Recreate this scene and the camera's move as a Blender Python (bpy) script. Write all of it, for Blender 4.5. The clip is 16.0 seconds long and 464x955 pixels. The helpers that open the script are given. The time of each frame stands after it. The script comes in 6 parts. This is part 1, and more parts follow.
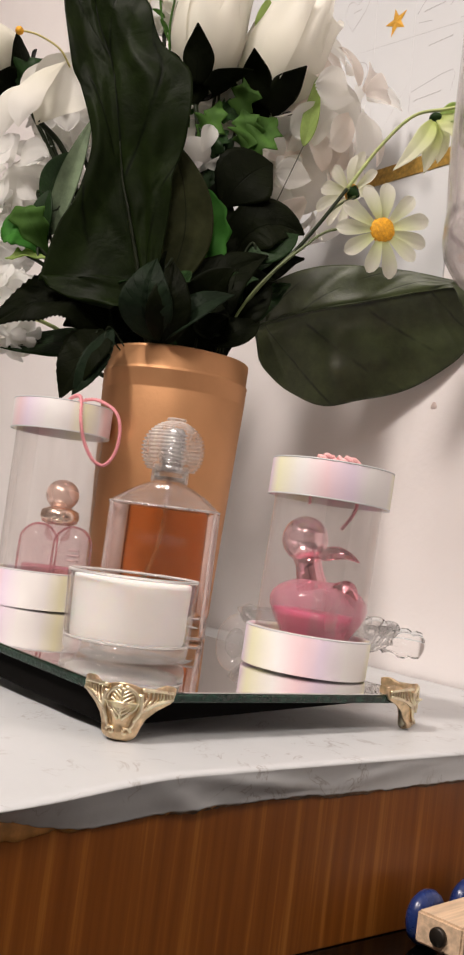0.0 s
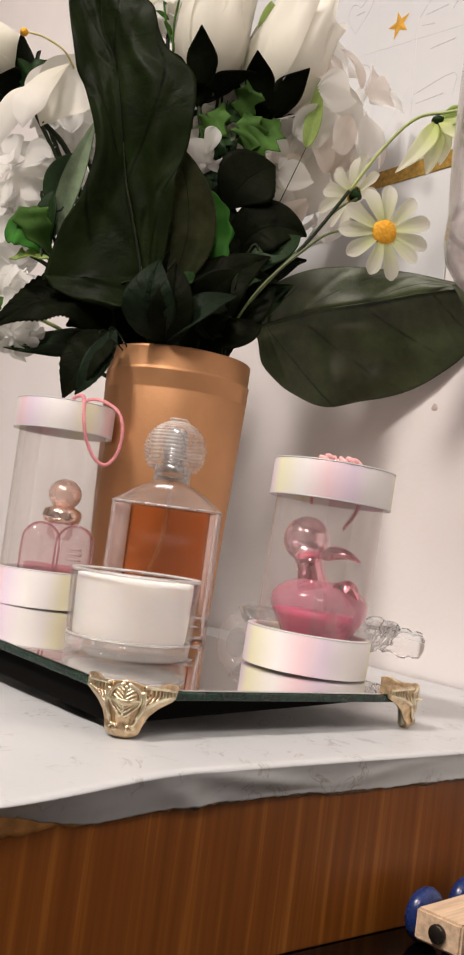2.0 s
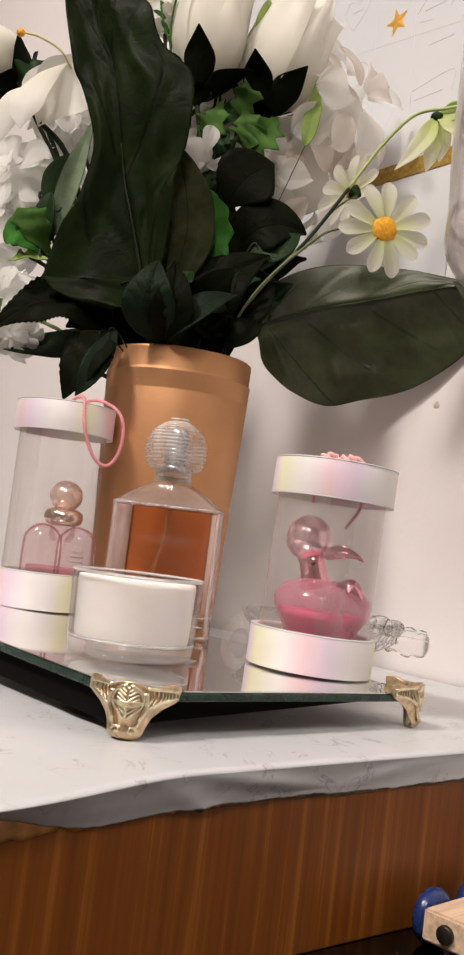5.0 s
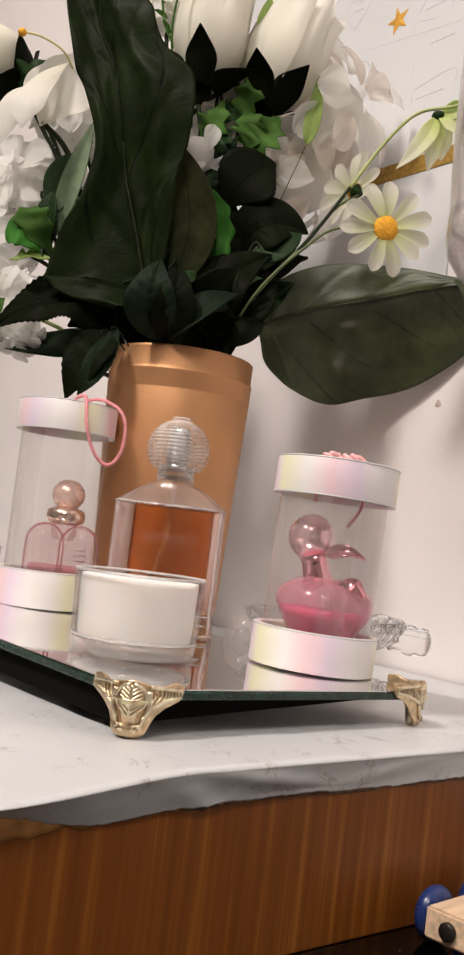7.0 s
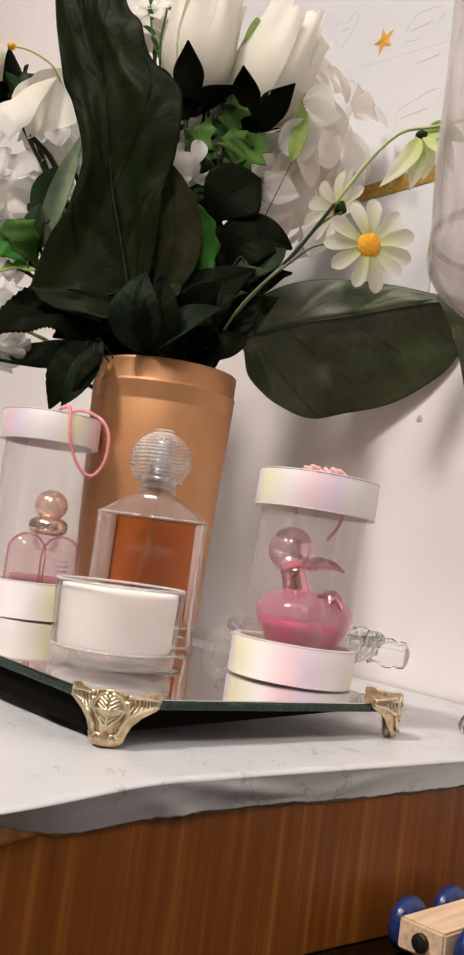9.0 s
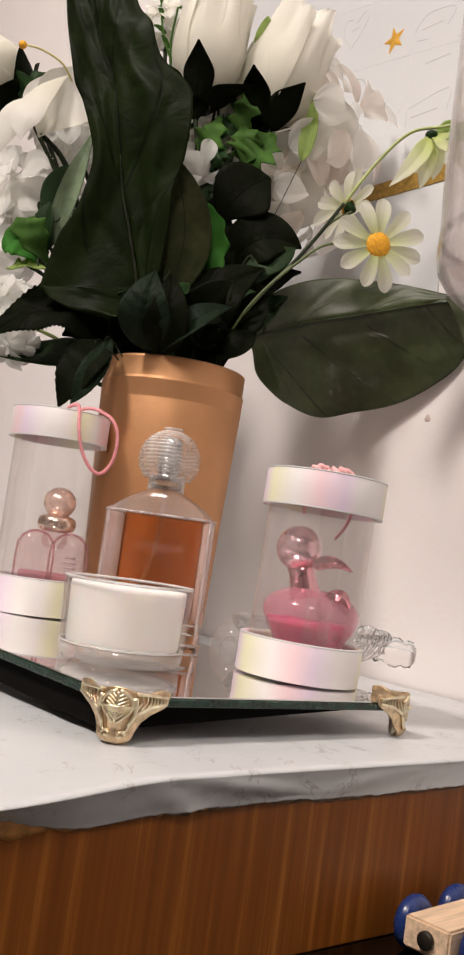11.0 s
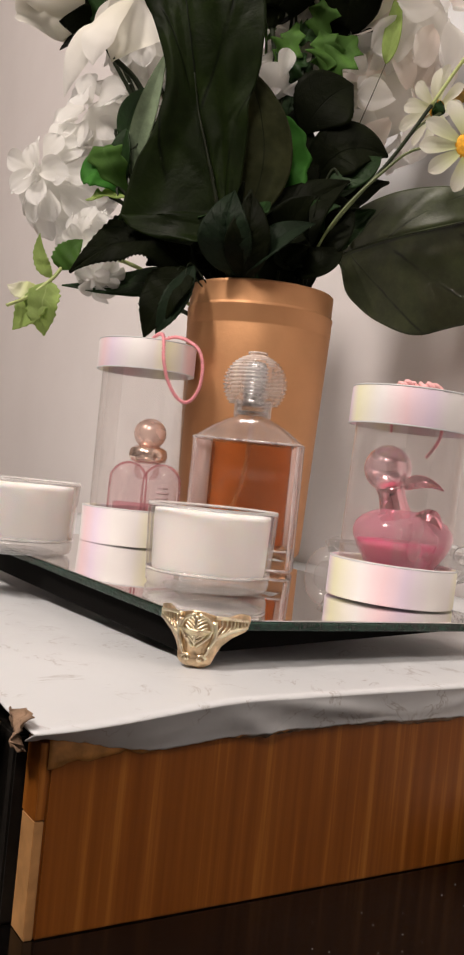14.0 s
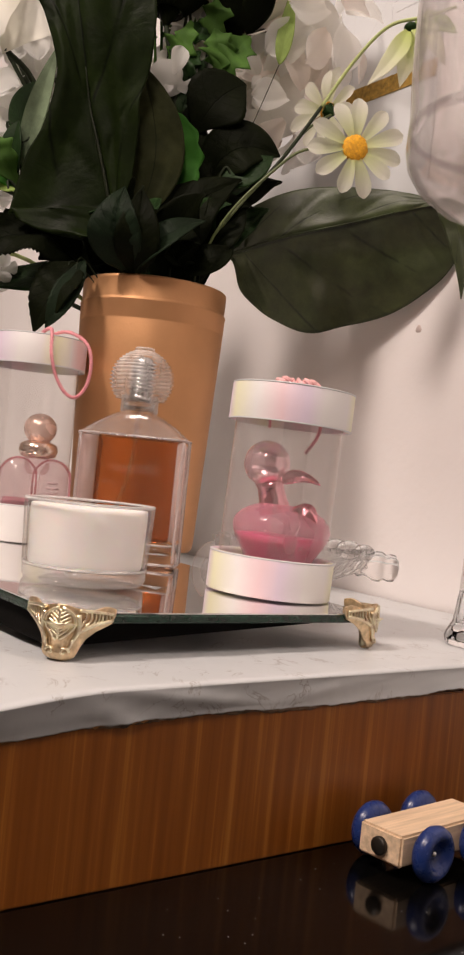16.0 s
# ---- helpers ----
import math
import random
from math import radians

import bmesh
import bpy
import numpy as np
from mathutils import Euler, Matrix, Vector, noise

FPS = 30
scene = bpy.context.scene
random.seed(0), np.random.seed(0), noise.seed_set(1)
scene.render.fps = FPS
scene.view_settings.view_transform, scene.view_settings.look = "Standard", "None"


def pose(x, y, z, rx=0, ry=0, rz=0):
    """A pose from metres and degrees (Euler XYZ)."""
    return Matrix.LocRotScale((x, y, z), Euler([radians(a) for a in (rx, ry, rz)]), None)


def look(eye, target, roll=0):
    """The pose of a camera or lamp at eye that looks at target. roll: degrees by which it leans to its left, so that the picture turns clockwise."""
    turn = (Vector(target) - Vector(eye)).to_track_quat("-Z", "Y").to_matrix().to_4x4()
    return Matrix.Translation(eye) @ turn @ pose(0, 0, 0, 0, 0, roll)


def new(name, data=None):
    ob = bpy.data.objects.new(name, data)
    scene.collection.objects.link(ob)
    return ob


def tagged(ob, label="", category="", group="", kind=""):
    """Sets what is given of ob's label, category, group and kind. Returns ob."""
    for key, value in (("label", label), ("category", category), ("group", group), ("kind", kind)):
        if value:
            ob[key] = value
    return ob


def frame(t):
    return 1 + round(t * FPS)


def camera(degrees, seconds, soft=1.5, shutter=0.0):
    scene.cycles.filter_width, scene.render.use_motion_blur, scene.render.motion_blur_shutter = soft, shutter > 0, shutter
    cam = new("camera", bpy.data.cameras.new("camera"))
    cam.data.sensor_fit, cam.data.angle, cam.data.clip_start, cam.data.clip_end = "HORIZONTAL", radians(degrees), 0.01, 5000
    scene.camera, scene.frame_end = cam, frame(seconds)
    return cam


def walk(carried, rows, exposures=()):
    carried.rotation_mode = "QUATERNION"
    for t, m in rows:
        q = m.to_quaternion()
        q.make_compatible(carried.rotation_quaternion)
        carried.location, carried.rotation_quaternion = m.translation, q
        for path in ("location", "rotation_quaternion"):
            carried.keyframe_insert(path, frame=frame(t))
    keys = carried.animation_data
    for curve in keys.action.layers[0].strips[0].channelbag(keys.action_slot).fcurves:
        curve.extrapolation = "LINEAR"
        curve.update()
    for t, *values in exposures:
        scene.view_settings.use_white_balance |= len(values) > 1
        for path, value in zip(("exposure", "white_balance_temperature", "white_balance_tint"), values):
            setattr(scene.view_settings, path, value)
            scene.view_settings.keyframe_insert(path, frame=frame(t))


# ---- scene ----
EXPOSURES = [(0, -0.39, 6650, 9.5), (13.0, -0.39, 6650, 9.5), (14.0, -0.42, 6750, 10.5), (14.6, -0.48, 6950, 13), (15.4, -0.49, 7100, 15), (16, -0.49, 7100, 15)]
cam = camera(27.19, 16.0, 2.4)
PATH = [
    (0, (0.1290, 0.1527, 0.0800), (1.3357, 1.7416, 0.2195), 7.25),
    (0.5, (0.1290, 0.1529, 0.0792), (1.3371, 1.7404, 0.2218), 7.34),
    (1, (0.1273, 0.1522, 0.0793), (1.3346, 1.7403, 0.2216), 7.47),
    (1.5, (0.1280, 0.1521, 0.0796), (1.3335, 1.7415, 0.2223), 7.49),
    (2, (0.1262, 0.1507, 0.0795), (1.3326, 1.7397, 0.2197), 7.50),
    (2.5, (0.1281, 0.1520, 0.0796), (1.3364, 1.7395, 0.2207), 7.24),
    (3, (0.1273, 0.1516, 0.0790), (1.3340, 1.7400, 0.2233), 7.24),
    (3.5, (0.1283, 0.1512, 0.0797), (1.3309, 1.7430, 0.2203), 7.07),
    (4, (0.1287, 0.1520, 0.0786), (1.3299, 1.7447, 0.2211), 6.98),
    (6.5, (0.1282, 0.1532, 0.0787), (1.3301, 1.7455, 0.2211), 6.87),
    (7, (0.1272, 0.1524, 0.0788), (1.3284, 1.7454, 0.2181), 6.89),
    (7.5, (0.1252, 0.1506, 0.0790), (1.3254, 1.7445, 0.2161), 6.96),
    (8, (0.1281, 0.1485, 0.0786), (1.3265, 1.7432, 0.2226), 6.36),
    (8.5, (0.1270, 0.1479, 0.0786), (1.3480, 1.7248, 0.2288), 6.67),
    (9, (0.1266, 0.1474, 0.0787), (1.3468, 1.7230, 0.2473), 7.45),
    (11.5, (0.1240, 0.1462, 0.0789), (1.3313, 1.7325, 0.2401), 7.86),
    (12, (0.1236, 0.1460, 0.0789), (1.3255, 1.7362, 0.2427), 7.81),
    (12.5, (0.1315, 0.1494, 0.0782), (1.3075, 1.7587, 0.2427), 6.72),
    (13, (0.1389, 0.1532, 0.0776), (1.2266, 1.8309, 0.1246), 5.12),
    (13.5, (0.1363, 0.1516, 0.0775), (1.2129, 1.8371, 0.0737), 4.97),
    (14, (0.1452, 0.1447, 0.0761), (1.1730, 1.8604, 0.0728), 5.71),
    (14.5, (0.1663, 0.1260, 0.0781), (1.1867, 1.8460, 0.0637), 5.51),
    (15, (0.1658, 0.1263, 0.0775), (1.2012, 1.8374, 0.0726), 5.26),
    (15.5, (0.1679, 0.1313, 0.0775), (1.2999, 1.7800, 0.0902), 5.22),
    (16, (0.1640, 0.1277, 0.0770), (1.3172, 1.7617, 0.0839), 5.76),
]
walk(cam, [(t, look(eye, target, roll)) for t, eye, target, roll in PATH], EXPOSURES)

# ---- light: one warm ceiling lamp and an added front fill in a closed room, a faint sky outside ----
world = bpy.data.worlds.new("room_air")
scene.world = world
world.use_nodes = True
world.node_tree.nodes["Background"].inputs[0].default_value = (0.9, 0.93, 1.0, 1)
world.node_tree.nodes["Background"].inputs[1].default_value = 0.02
for lamp_name, size, watts, eye in (("ceiling_lamp", 0.36, 54.0, (-0.98, 0.55, 1.86)), ("front_fill", 0.55, 34.0, (-0.80, -0.60, 1.84))):
    lamp_data = bpy.data.lights.new(lamp_name, "AREA")
    lamp_data.shape, lamp_data.size = "DISK", size
    lamp_data.energy, lamp_data.color = watts, (1.0, 0.90, 0.85)
    new(lamp_name, lamp_data).matrix_world = look(eye, (0.45, 0.62, 0.1))


# ---- materials ----
def nodes_of(name):
    m = bpy.data.materials.new(name)
    m.use_nodes = True
    nt = m.node_tree
    return m, nt, nt.nodes["Principled BSDF"]


def ramp(nt, fac, stops):
    r = nt.nodes.new("ShaderNodeValToRGB")
    el = r.color_ramp.elements
    while len(el) < len(stops):
        el.new(0.5)
    for e, (pos, col) in zip(el, stops):
        e.position, e.color = pos, (*col, 1)
    nt.links.new(fac, r.inputs[0])
    return r.outputs[0]


def coords(nt, scale=(1, 1, 1), kind="Object"):
    tc, mp = nt.nodes.new("ShaderNodeTexCoord"), nt.nodes.new("ShaderNodeMapping")
    nt.links.new(tc.outputs[kind], mp.inputs[0])
    mp.inputs["Scale"].default_value = scale
    return mp.outputs[0]


def noise_tex(nt, vec, scale, detail=4, rough=0.55, dist=0.0):
    n = nt.nodes.new("ShaderNodeTexNoise")
    nt.links.new(vec, n.inputs["Vector"])
    n.inputs["Scale"].default_value, n.inputs["Detail"].default_value = scale, detail
    n.inputs["Roughness"].default_value, n.inputs["Distortion"].default_value = rough, dist
    return n.outputs["Fac"]


def bump(nt, bsdf, height, strength=0.2, dist=0.001):
    b = nt.nodes.new("ShaderNodeBump")
    b.inputs["Strength"].default_value, b.inputs["Distance"].default_value = strength, dist
    nt.links.new(height, b.inputs["Height"])
    nt.links.new(b.outputs[0], bsdf.inputs["Normal"])
    return b


def plain(name, col, rough=0.5, metal=0.0, var=0.12, scale=60.0, bumpy=0.15, fine=600.0, depth=0.0006, rvar=0.08, sss=0.0, back=0.0, spec=0.5, stretch=(1, 1, 1)):
    """A surface with broad and fine variation of colour, gloss and relief."""
    m, nt, b = nodes_of(name)
    v = coords(nt, stretch)
    broad, small = noise_tex(nt, v, scale), noise_tex(nt, v, fine, 3)
    lo, hi = [c * (1 - var) for c in col], [min(1, c * (1 + var)) for c in col]
    nt.links.new(ramp(nt, broad, [(0.3, lo), (0.7, hi)]), b.inputs["Base Color"])
    rr = nt.nodes.new("ShaderNodeMapRange")
    rr.inputs["To Min"].default_value, rr.inputs["To Max"].default_value = max(0.0, rough - rvar), min(1, rough + rvar)
    nt.links.new(broad, rr.inputs[0])
    nt.links.new(rr.outputs[0], b.inputs["Roughness"])
    b.inputs["Metallic"].default_value = metal
    b.inputs["Specular IOR Level"].default_value = spec
    if bumpy:
        bump(nt, b, small, bumpy, depth)
    if sss:
        b.inputs["Subsurface Weight"].default_value = sss
        b.inputs["Subsurface Radius"].default_value = (0.012, 0.009, 0.007)
        b.inputs["Subsurface Scale"].default_value = 0.6
    if back:
        translucent(nt, b, [min(1, c * 1.05) for c in col], back)
    return m


def translucent(nt, b, col, amount):
    t, mix = nt.nodes.new("ShaderNodeBsdfTranslucent"), nt.nodes.new("ShaderNodeMixShader")
    t.inputs[0].default_value = (*col, 1)
    mix.inputs[0].default_value = amount
    nt.links.new(b.outputs[0], mix.inputs[1])
    nt.links.new(t.outputs[0], mix.inputs[2])
    nt.links.new(mix.outputs[0], nt.nodes["Material Output"].inputs[0])


def clear(name, tint=(0.96, 0.97, 0.97), ior=1.45, gloss=(0.9, 0.9, 0.9), rough=0.03, haze=0.0, haze_col=(0.85, 0.83, 0.82), even=False):
    """Thin clear glass or film: it lets light straight through and shines at grazing angles."""
    m, nt, b = nodes_of(name)
    nt.nodes.remove(b)
    t, g = nt.nodes.new("ShaderNodeBsdfTransparent"), nt.nodes.new("ShaderNodeBsdfGlossy")
    lw, mix = nt.nodes.new("ShaderNodeLayerWeight"), nt.nodes.new("ShaderNodeMixShader")
    pw, f = nt.nodes.new("ShaderNodeMath"), nt.nodes.new("ShaderNodeMath")
    lw.inputs[0].default_value, pw.operation, f.operation = 0.5, "POWER", "MULTIPLY_ADD"
    nt.links.new(lw.outputs["Facing"], pw.inputs[0])
    pw.inputs[1].default_value = 4.0
    nt.links.new(pw.outputs[0], f.inputs[0])
    f.inputs[1].default_value, f.inputs[2].default_value = 0.75, ((ior - 1) / (ior + 1)) ** 2
    t.inputs[0].default_value, g.inputs[0].default_value = (*tint, 1), (*gloss, 1)
    g.inputs["Roughness"].default_value = rough
    nt.links.new(f.outputs[0], mix.inputs[0])
    nt.links.new(t.outputs[0], mix.inputs[1])
    nt.links.new(g.outputs[0], mix.inputs[2])
    last = mix.outputs[0]
    if haze:
        d, mix2 = nt.nodes.new("ShaderNodeBsdfDiffuse"), nt.nodes.new("ShaderNodeMixShader")
        d.inputs[0].default_value = (*haze_col, 1)
        n = noise_tex(nt, coords(nt, (60, 60, 14)), 1.0, 4)
        mr = nt.nodes.new("ShaderNodeMapRange")
        mr.inputs["To Max"].default_value = haze * (1.2 if even else 2)
        mr.inputs["To Min"].default_value = haze * 0.8 if even else 0.0
        mr.inputs["From Min"].default_value, mr.inputs["From Max"].default_value = 0.3, 0.8
        nt.links.new(n, mr.inputs[0])
        nt.links.new(mr.outputs[0], mix2.inputs[0])
        nt.links.new(last, mix2.inputs[1])
        nt.links.new(d.outputs[0], mix2.inputs[2])
        last = mix2.outputs[0]
    nt.links.new(last, nt.nodes["Material Output"].inputs[0])
    return m


def solid_glass(name, col=(0.98, 0.98, 0.98), rough=0.0, ior=1.45):
    m, nt, b = nodes_of(name)
    b.inputs["Base Color"].default_value = (*col, 1)
    b.inputs["Transmission Weight"].default_value = 1.0
    b.inputs["Roughness"].default_value, b.inputs["IOR"].default_value = rough, ior
    return m


def wall_paint():
    m, nt, b = nodes_of("wall_paint")
    v = coords(nt)
    nt.links.new(ramp(nt, noise_tex(nt, v, 5.0, 5), [(0.3, (0.84, 0.80, 0.79)), (0.7, (0.89, 0.855, 0.845))]), b.inputs["Base Color"])
    b.inputs["Roughness"].default_value = 0.55
    bump(nt, b, noise_tex(nt, v, 130.0, 4), 0.12, 0.002)
    return m


def veneer():
    """Orange-brown wood-print foil with upright streaks."""
    m, nt, b = nodes_of("wood_veneer")
    v = coords(nt, (1, 1, 0.02))
    wide, fine_ = noise_tex(nt, v, 250.0, 4, 0.6), noise_tex(nt, v, 60.0, 3, 0.5)
    mix = nt.nodes.new("ShaderNodeMath")
    mix.operation = "MULTIPLY_ADD"
    mix.inputs[1].default_value = 0.35
    nt.links.new(fine_, mix.inputs[0])
    sc = nt.nodes.new("ShaderNodeMath")
    sc.operation = "MULTIPLY"
    sc.inputs[1].default_value = 0.65
    nt.links.new(wide, sc.inputs[0])
    nt.links.new(sc.outputs[0], mix.inputs[2])
    col = ramp(nt, mix.outputs[0], [(0.34, (0.155, 0.042, 0.0050)), (0.45, (0.200, 0.059, 0.0070)), (0.53, (0.232, 0.073, 0.0095)), (0.58, (0.300, 0.104, 0.0160)), (0.66, (0.375, 0.150, 0.030))])
    nt.links.new(col, b.inputs["Base Color"])
    rr = nt.nodes.new("ShaderNodeMapRange")
    rr.inputs["To Min"].default_value, rr.inputs["To Max"].default_value = 0.28, 0.5
    nt.links.new(noise_tex(nt, coords(nt), 40.0, 5), rr.inputs[0])
    nt.links.new(rr.outputs[0], b.inputs["Roughness"])
    b.inputs["Specular IOR Level"].default_value = 0.36
    bump(nt, b, fine_, 0.08, 0.0005)
    return m


def marble_paper():
    """White marble-print foil: sparse short grey-brown veins."""
    m, nt, b = nodes_of("marble_foil")
    v = coords(nt)
    warp = noise_tex(nt, v, 21.3, 5, 0.6, 1.6)
    vein = nt.nodes.new("ShaderNodeMath")
    vein.operation = "ABSOLUTE"
    off = nt.nodes.new("ShaderNodeMath")
    off.operation = "SUBTRACT"
    off.inputs[1].default_value = 0.5
    nt.links.new(warp, off.inputs[0])
    nt.links.new(off.outputs[0], vein.inputs[0])
    line = ramp(nt, vein.outputs[0], [(0.0, (1, 1, 1)), (0.007, (0.35, 0.35, 0.35)), (0.018, (0, 0, 0))])
    gate = ramp(nt, noise_tex(nt, v, 48.7, 3), [(0.49, (0, 0, 0)), (0.60, (0.75, 0.75, 0.75))])
    mul = nt.nodes.new("ShaderNodeMath")
    mul.operation = "MULTIPLY"
    nt.links.new(line, mul.inputs[0])
    nt.links.new(gate, mul.inputs[1])
    base = ramp(nt, noise_tex(nt, v, 9.0, 4), [(0.35, (0.56, 0.58, 0.592)), (0.7, (0.615, 0.635, 0.648))])
    mixc = nt.nodes.new("ShaderNodeMixRGB")
    mixc.inputs[2].default_value = (0.31, 0.285, 0.27, 1)
    nt.links.new(mul.outputs[0], mixc.inputs[0])
    nt.links.new(base, mixc.inputs[1])
    nt.links.new(mixc.outputs[0], b.inputs["Base Color"])
    b.inputs["Roughness"].default_value = 0.34
    b.inputs["Specular IOR Level"].default_value = 0.25
    bump(nt, b, noise_tex(nt, v, 60.0, 4), 0.10, 0.002)
    return m


def iridescent():
    """Pearly foil paper: its yellow, pink and lilac sheen is painted as pastel bands round the drum."""
    m, nt, b = nodes_of("pearl_foil")
    tc, sep = nt.nodes.new("ShaderNodeTexCoord"), nt.nodes.new("ShaderNodeSeparateXYZ")
    nt.links.new(tc.outputs["Object"], sep.inputs[0])
    at = nt.nodes.new("ShaderNodeMath")
    at.operation = "ARCTAN2"
    nt.links.new(sep.outputs[1], at.inputs[0])
    nt.links.new(sep.outputs[0], at.inputs[1])
    mr = nt.nodes.new("ShaderNodeMapRange")
    mr.inputs["From Min"].default_value, mr.inputs["From Max"].default_value = -math.pi, math.pi
    nt.links.new(at.outputs[0], mr.inputs[0])
    add = nt.nodes.new("ShaderNodeMath")
    add.operation = "MULTIPLY_ADD"
    add.inputs[1].default_value = 0.05
    nt.links.new(noise_tex(nt, coords(nt, (1, 1, 0.3)), 70.0, 3), add.inputs[0])
    nt.links.new(mr.outputs[0], add.inputs[2])
    W, Y, K, L = (0.87, 0.855, 0.845), (0.90, 0.89, 0.62), (0.89, 0.66, 0.71), (0.82, 0.70, 0.84)
    col = ramp(nt, add.outputs[0], [(0.06, W), (0.11, Y), (0.16, W), (0.20, K), (0.25, L), (0.30, W), (0.36, K), (0.40, W), (0.47, Y), (0.54, W), (0.60, K), (0.66, L), (0.72, Y), (0.80, W), (0.87, K), (0.92, L), (0.985, W)])
    nt.links.new(col, b.inputs["Base Color"])
    b.inputs["Roughness"].default_value, b.inputs["Metallic"].default_value = 0.46, 0.10
    b.inputs["Sheen Weight"].default_value = 0.2
    bump(nt, b, noise_tex(nt, coords(nt), 250.0, 4), 0.10, 0.0008)
    return m


def math_node(nt, op, a, b=None, c=None):
    n = nt.nodes.new("ShaderNodeMath")
    n.operation = op
    for k, v in enumerate((a, b, c)):
        if v is None:
            continue
        if isinstance(v, (int, float)):
            n.inputs[k].default_value = v
        else:
            nt.links.new(v, n.inputs[k])
    return n.outputs[0]


def leaf_mat(name, col, vein, rough=0.35, back=0.0, veins=7, crumple=0.35, spec=0.10):
    """Coated fabric leaf: dull blotches, thin dark veins, soft wrinkles and a fine weave."""
    m, nt, b = nodes_of(name)
    v = coords(nt)
    uv = nt.nodes.new("ShaderNodeUVMap")
    sep = nt.nodes.new("ShaderNodeSeparateXYZ")
    nt.links.new(uv.outputs[0], sep.inputs[0])
    wob = math_node(nt, "MULTIPLY_ADD", noise_tex(nt, v, 55.0, 3), 0.03, sep.outputs[1])
    side = math_node(nt, "ABSOLUTE", math_node(nt, "SUBTRACT", wob, 0.515))
    rib = ramp(nt, side, [(0.0, (1, 1, 1)), (0.006, (0.8, 0.8, 0.8)), (0.014, (0, 0, 0))])
    ph = math_node(nt, "FRACT", math_node(nt, "SUBTRACT", math_node(nt, "MULTIPLY", sep.outputs[0], veins), math_node(nt, "MULTIPLY", side, veins * 0.55)))
    thin = math_node(nt, "ABSOLUTE", math_node(nt, "SUBTRACT", ph, 0.5))
    twig = ramp(nt, thin, [(0.0, (0.9, 0.9, 0.9)), (0.02, (0.5, 0.5, 0.5)), (0.045, (0, 0, 0))])
    twig = math_node(nt, "MULTIPLY", twig, ramp(nt, noise_tex(nt, v, 38.0, 3), [(0.38, (0, 0, 0)), (0.55, (1, 1, 1))]))
    lines = math_node(nt, "MAXIMUM", rib, twig)
    base = ramp(nt, noise_tex(nt, v, 40.0, 6, 0.65), [(0.28, [c * 0.5 for c in col]), (0.52, col), (0.75, [c * 1.7 for c in col])])
    mixc = nt.nodes.new("ShaderNodeMixRGB")
    mixc.inputs[2].default_value = (*vein, 1)
    nt.links.new(lines, mixc.inputs[0])
    nt.links.new(base, mixc.inputs[1])
    nt.links.new(mixc.outputs[0], b.inputs["Base Color"])
    rr = nt.nodes.new("ShaderNodeMapRange")
    rr.inputs["To Min"].default_value, rr.inputs["To Max"].default_value = rough - 0.10, rough + 0.20
    nt.links.new(noise_tex(nt, v, 60.0, 5), rr.inputs[0])
    nt.links.new(rr.outputs[0], b.inputs["Roughness"])
    b.inputs["Specular IOR Level"].default_value = spec
    h = math_node(nt, "MULTIPLY_ADD", lines, -0.6, math_node(nt, "MULTIPLY", noise_tex(nt, v, 48.0, 5, 0.6, 0.6), 1.6))
    h = math_node(nt, "MULTIPLY_ADD", noise_tex(nt, v, 700.0, 2), 0.10, h)
    bump(nt, b, h, crumple, 0.0030)
    if back:
        translucent(nt, b, [min(1, c * 2.2) for c in col], back)
    return m


def petal_mat(name, tip, heart, back=0.18):
    """Fabric petal: the root is tinted, the tip pale, with faint ribs along it."""
    m, nt, b = nodes_of(name)
    uv = nt.nodes.new("ShaderNodeUVMap")
    sep = nt.nodes.new("ShaderNodeSeparateXYZ")
    nt.links.new(uv.outputs[0], sep.inputs[0])
    c = ramp(nt, sep.outputs[0], [(0.0, heart), (0.45, [(a + q) / 2 for a, q in zip(tip, heart)]), (0.85, tip)])
    nt.links.new(c, b.inputs["Base Color"])
    b.inputs["Roughness"].default_value = 0.6
    b.inputs["Sheen Weight"].default_value = 0.15
    mp = nt.nodes.new("ShaderNodeMapping")
    mp.inputs["Scale"].default_value = (2.0, 26.0, 1)
    nt.links.new(uv.outputs[0], mp.inputs[0])
    bump(nt, b, noise_tex(nt, mp.outputs[0], 1.0, 4), 0.30, 0.0006)
    translucent(nt, b, tip, back)
    return m


def black_gloss():
    m, nt, b = nodes_of("black_gloss")
    v = coords(nt)
    nt.links.new(ramp(nt, noise_tex(nt, v, 30.0, 4), [(0.3, (0.0012, 0.0011, 0.001)), (0.8, (0.003, 0.0026, 0.0022))]), b.inputs["Base Color"])
    rr = nt.nodes.new("ShaderNodeMapRange")
    rr.inputs["To Min"].default_value, rr.inputs["To Max"].default_value = 0.03, 0.14
    nt.links.new(noise_tex(nt, v, 22.0, 5), rr.inputs[0])
    nt.links.new(rr.outputs[0], b.inputs["Roughness"])
    b.inputs["Specular IOR Level"].default_value = 0.32
    return m


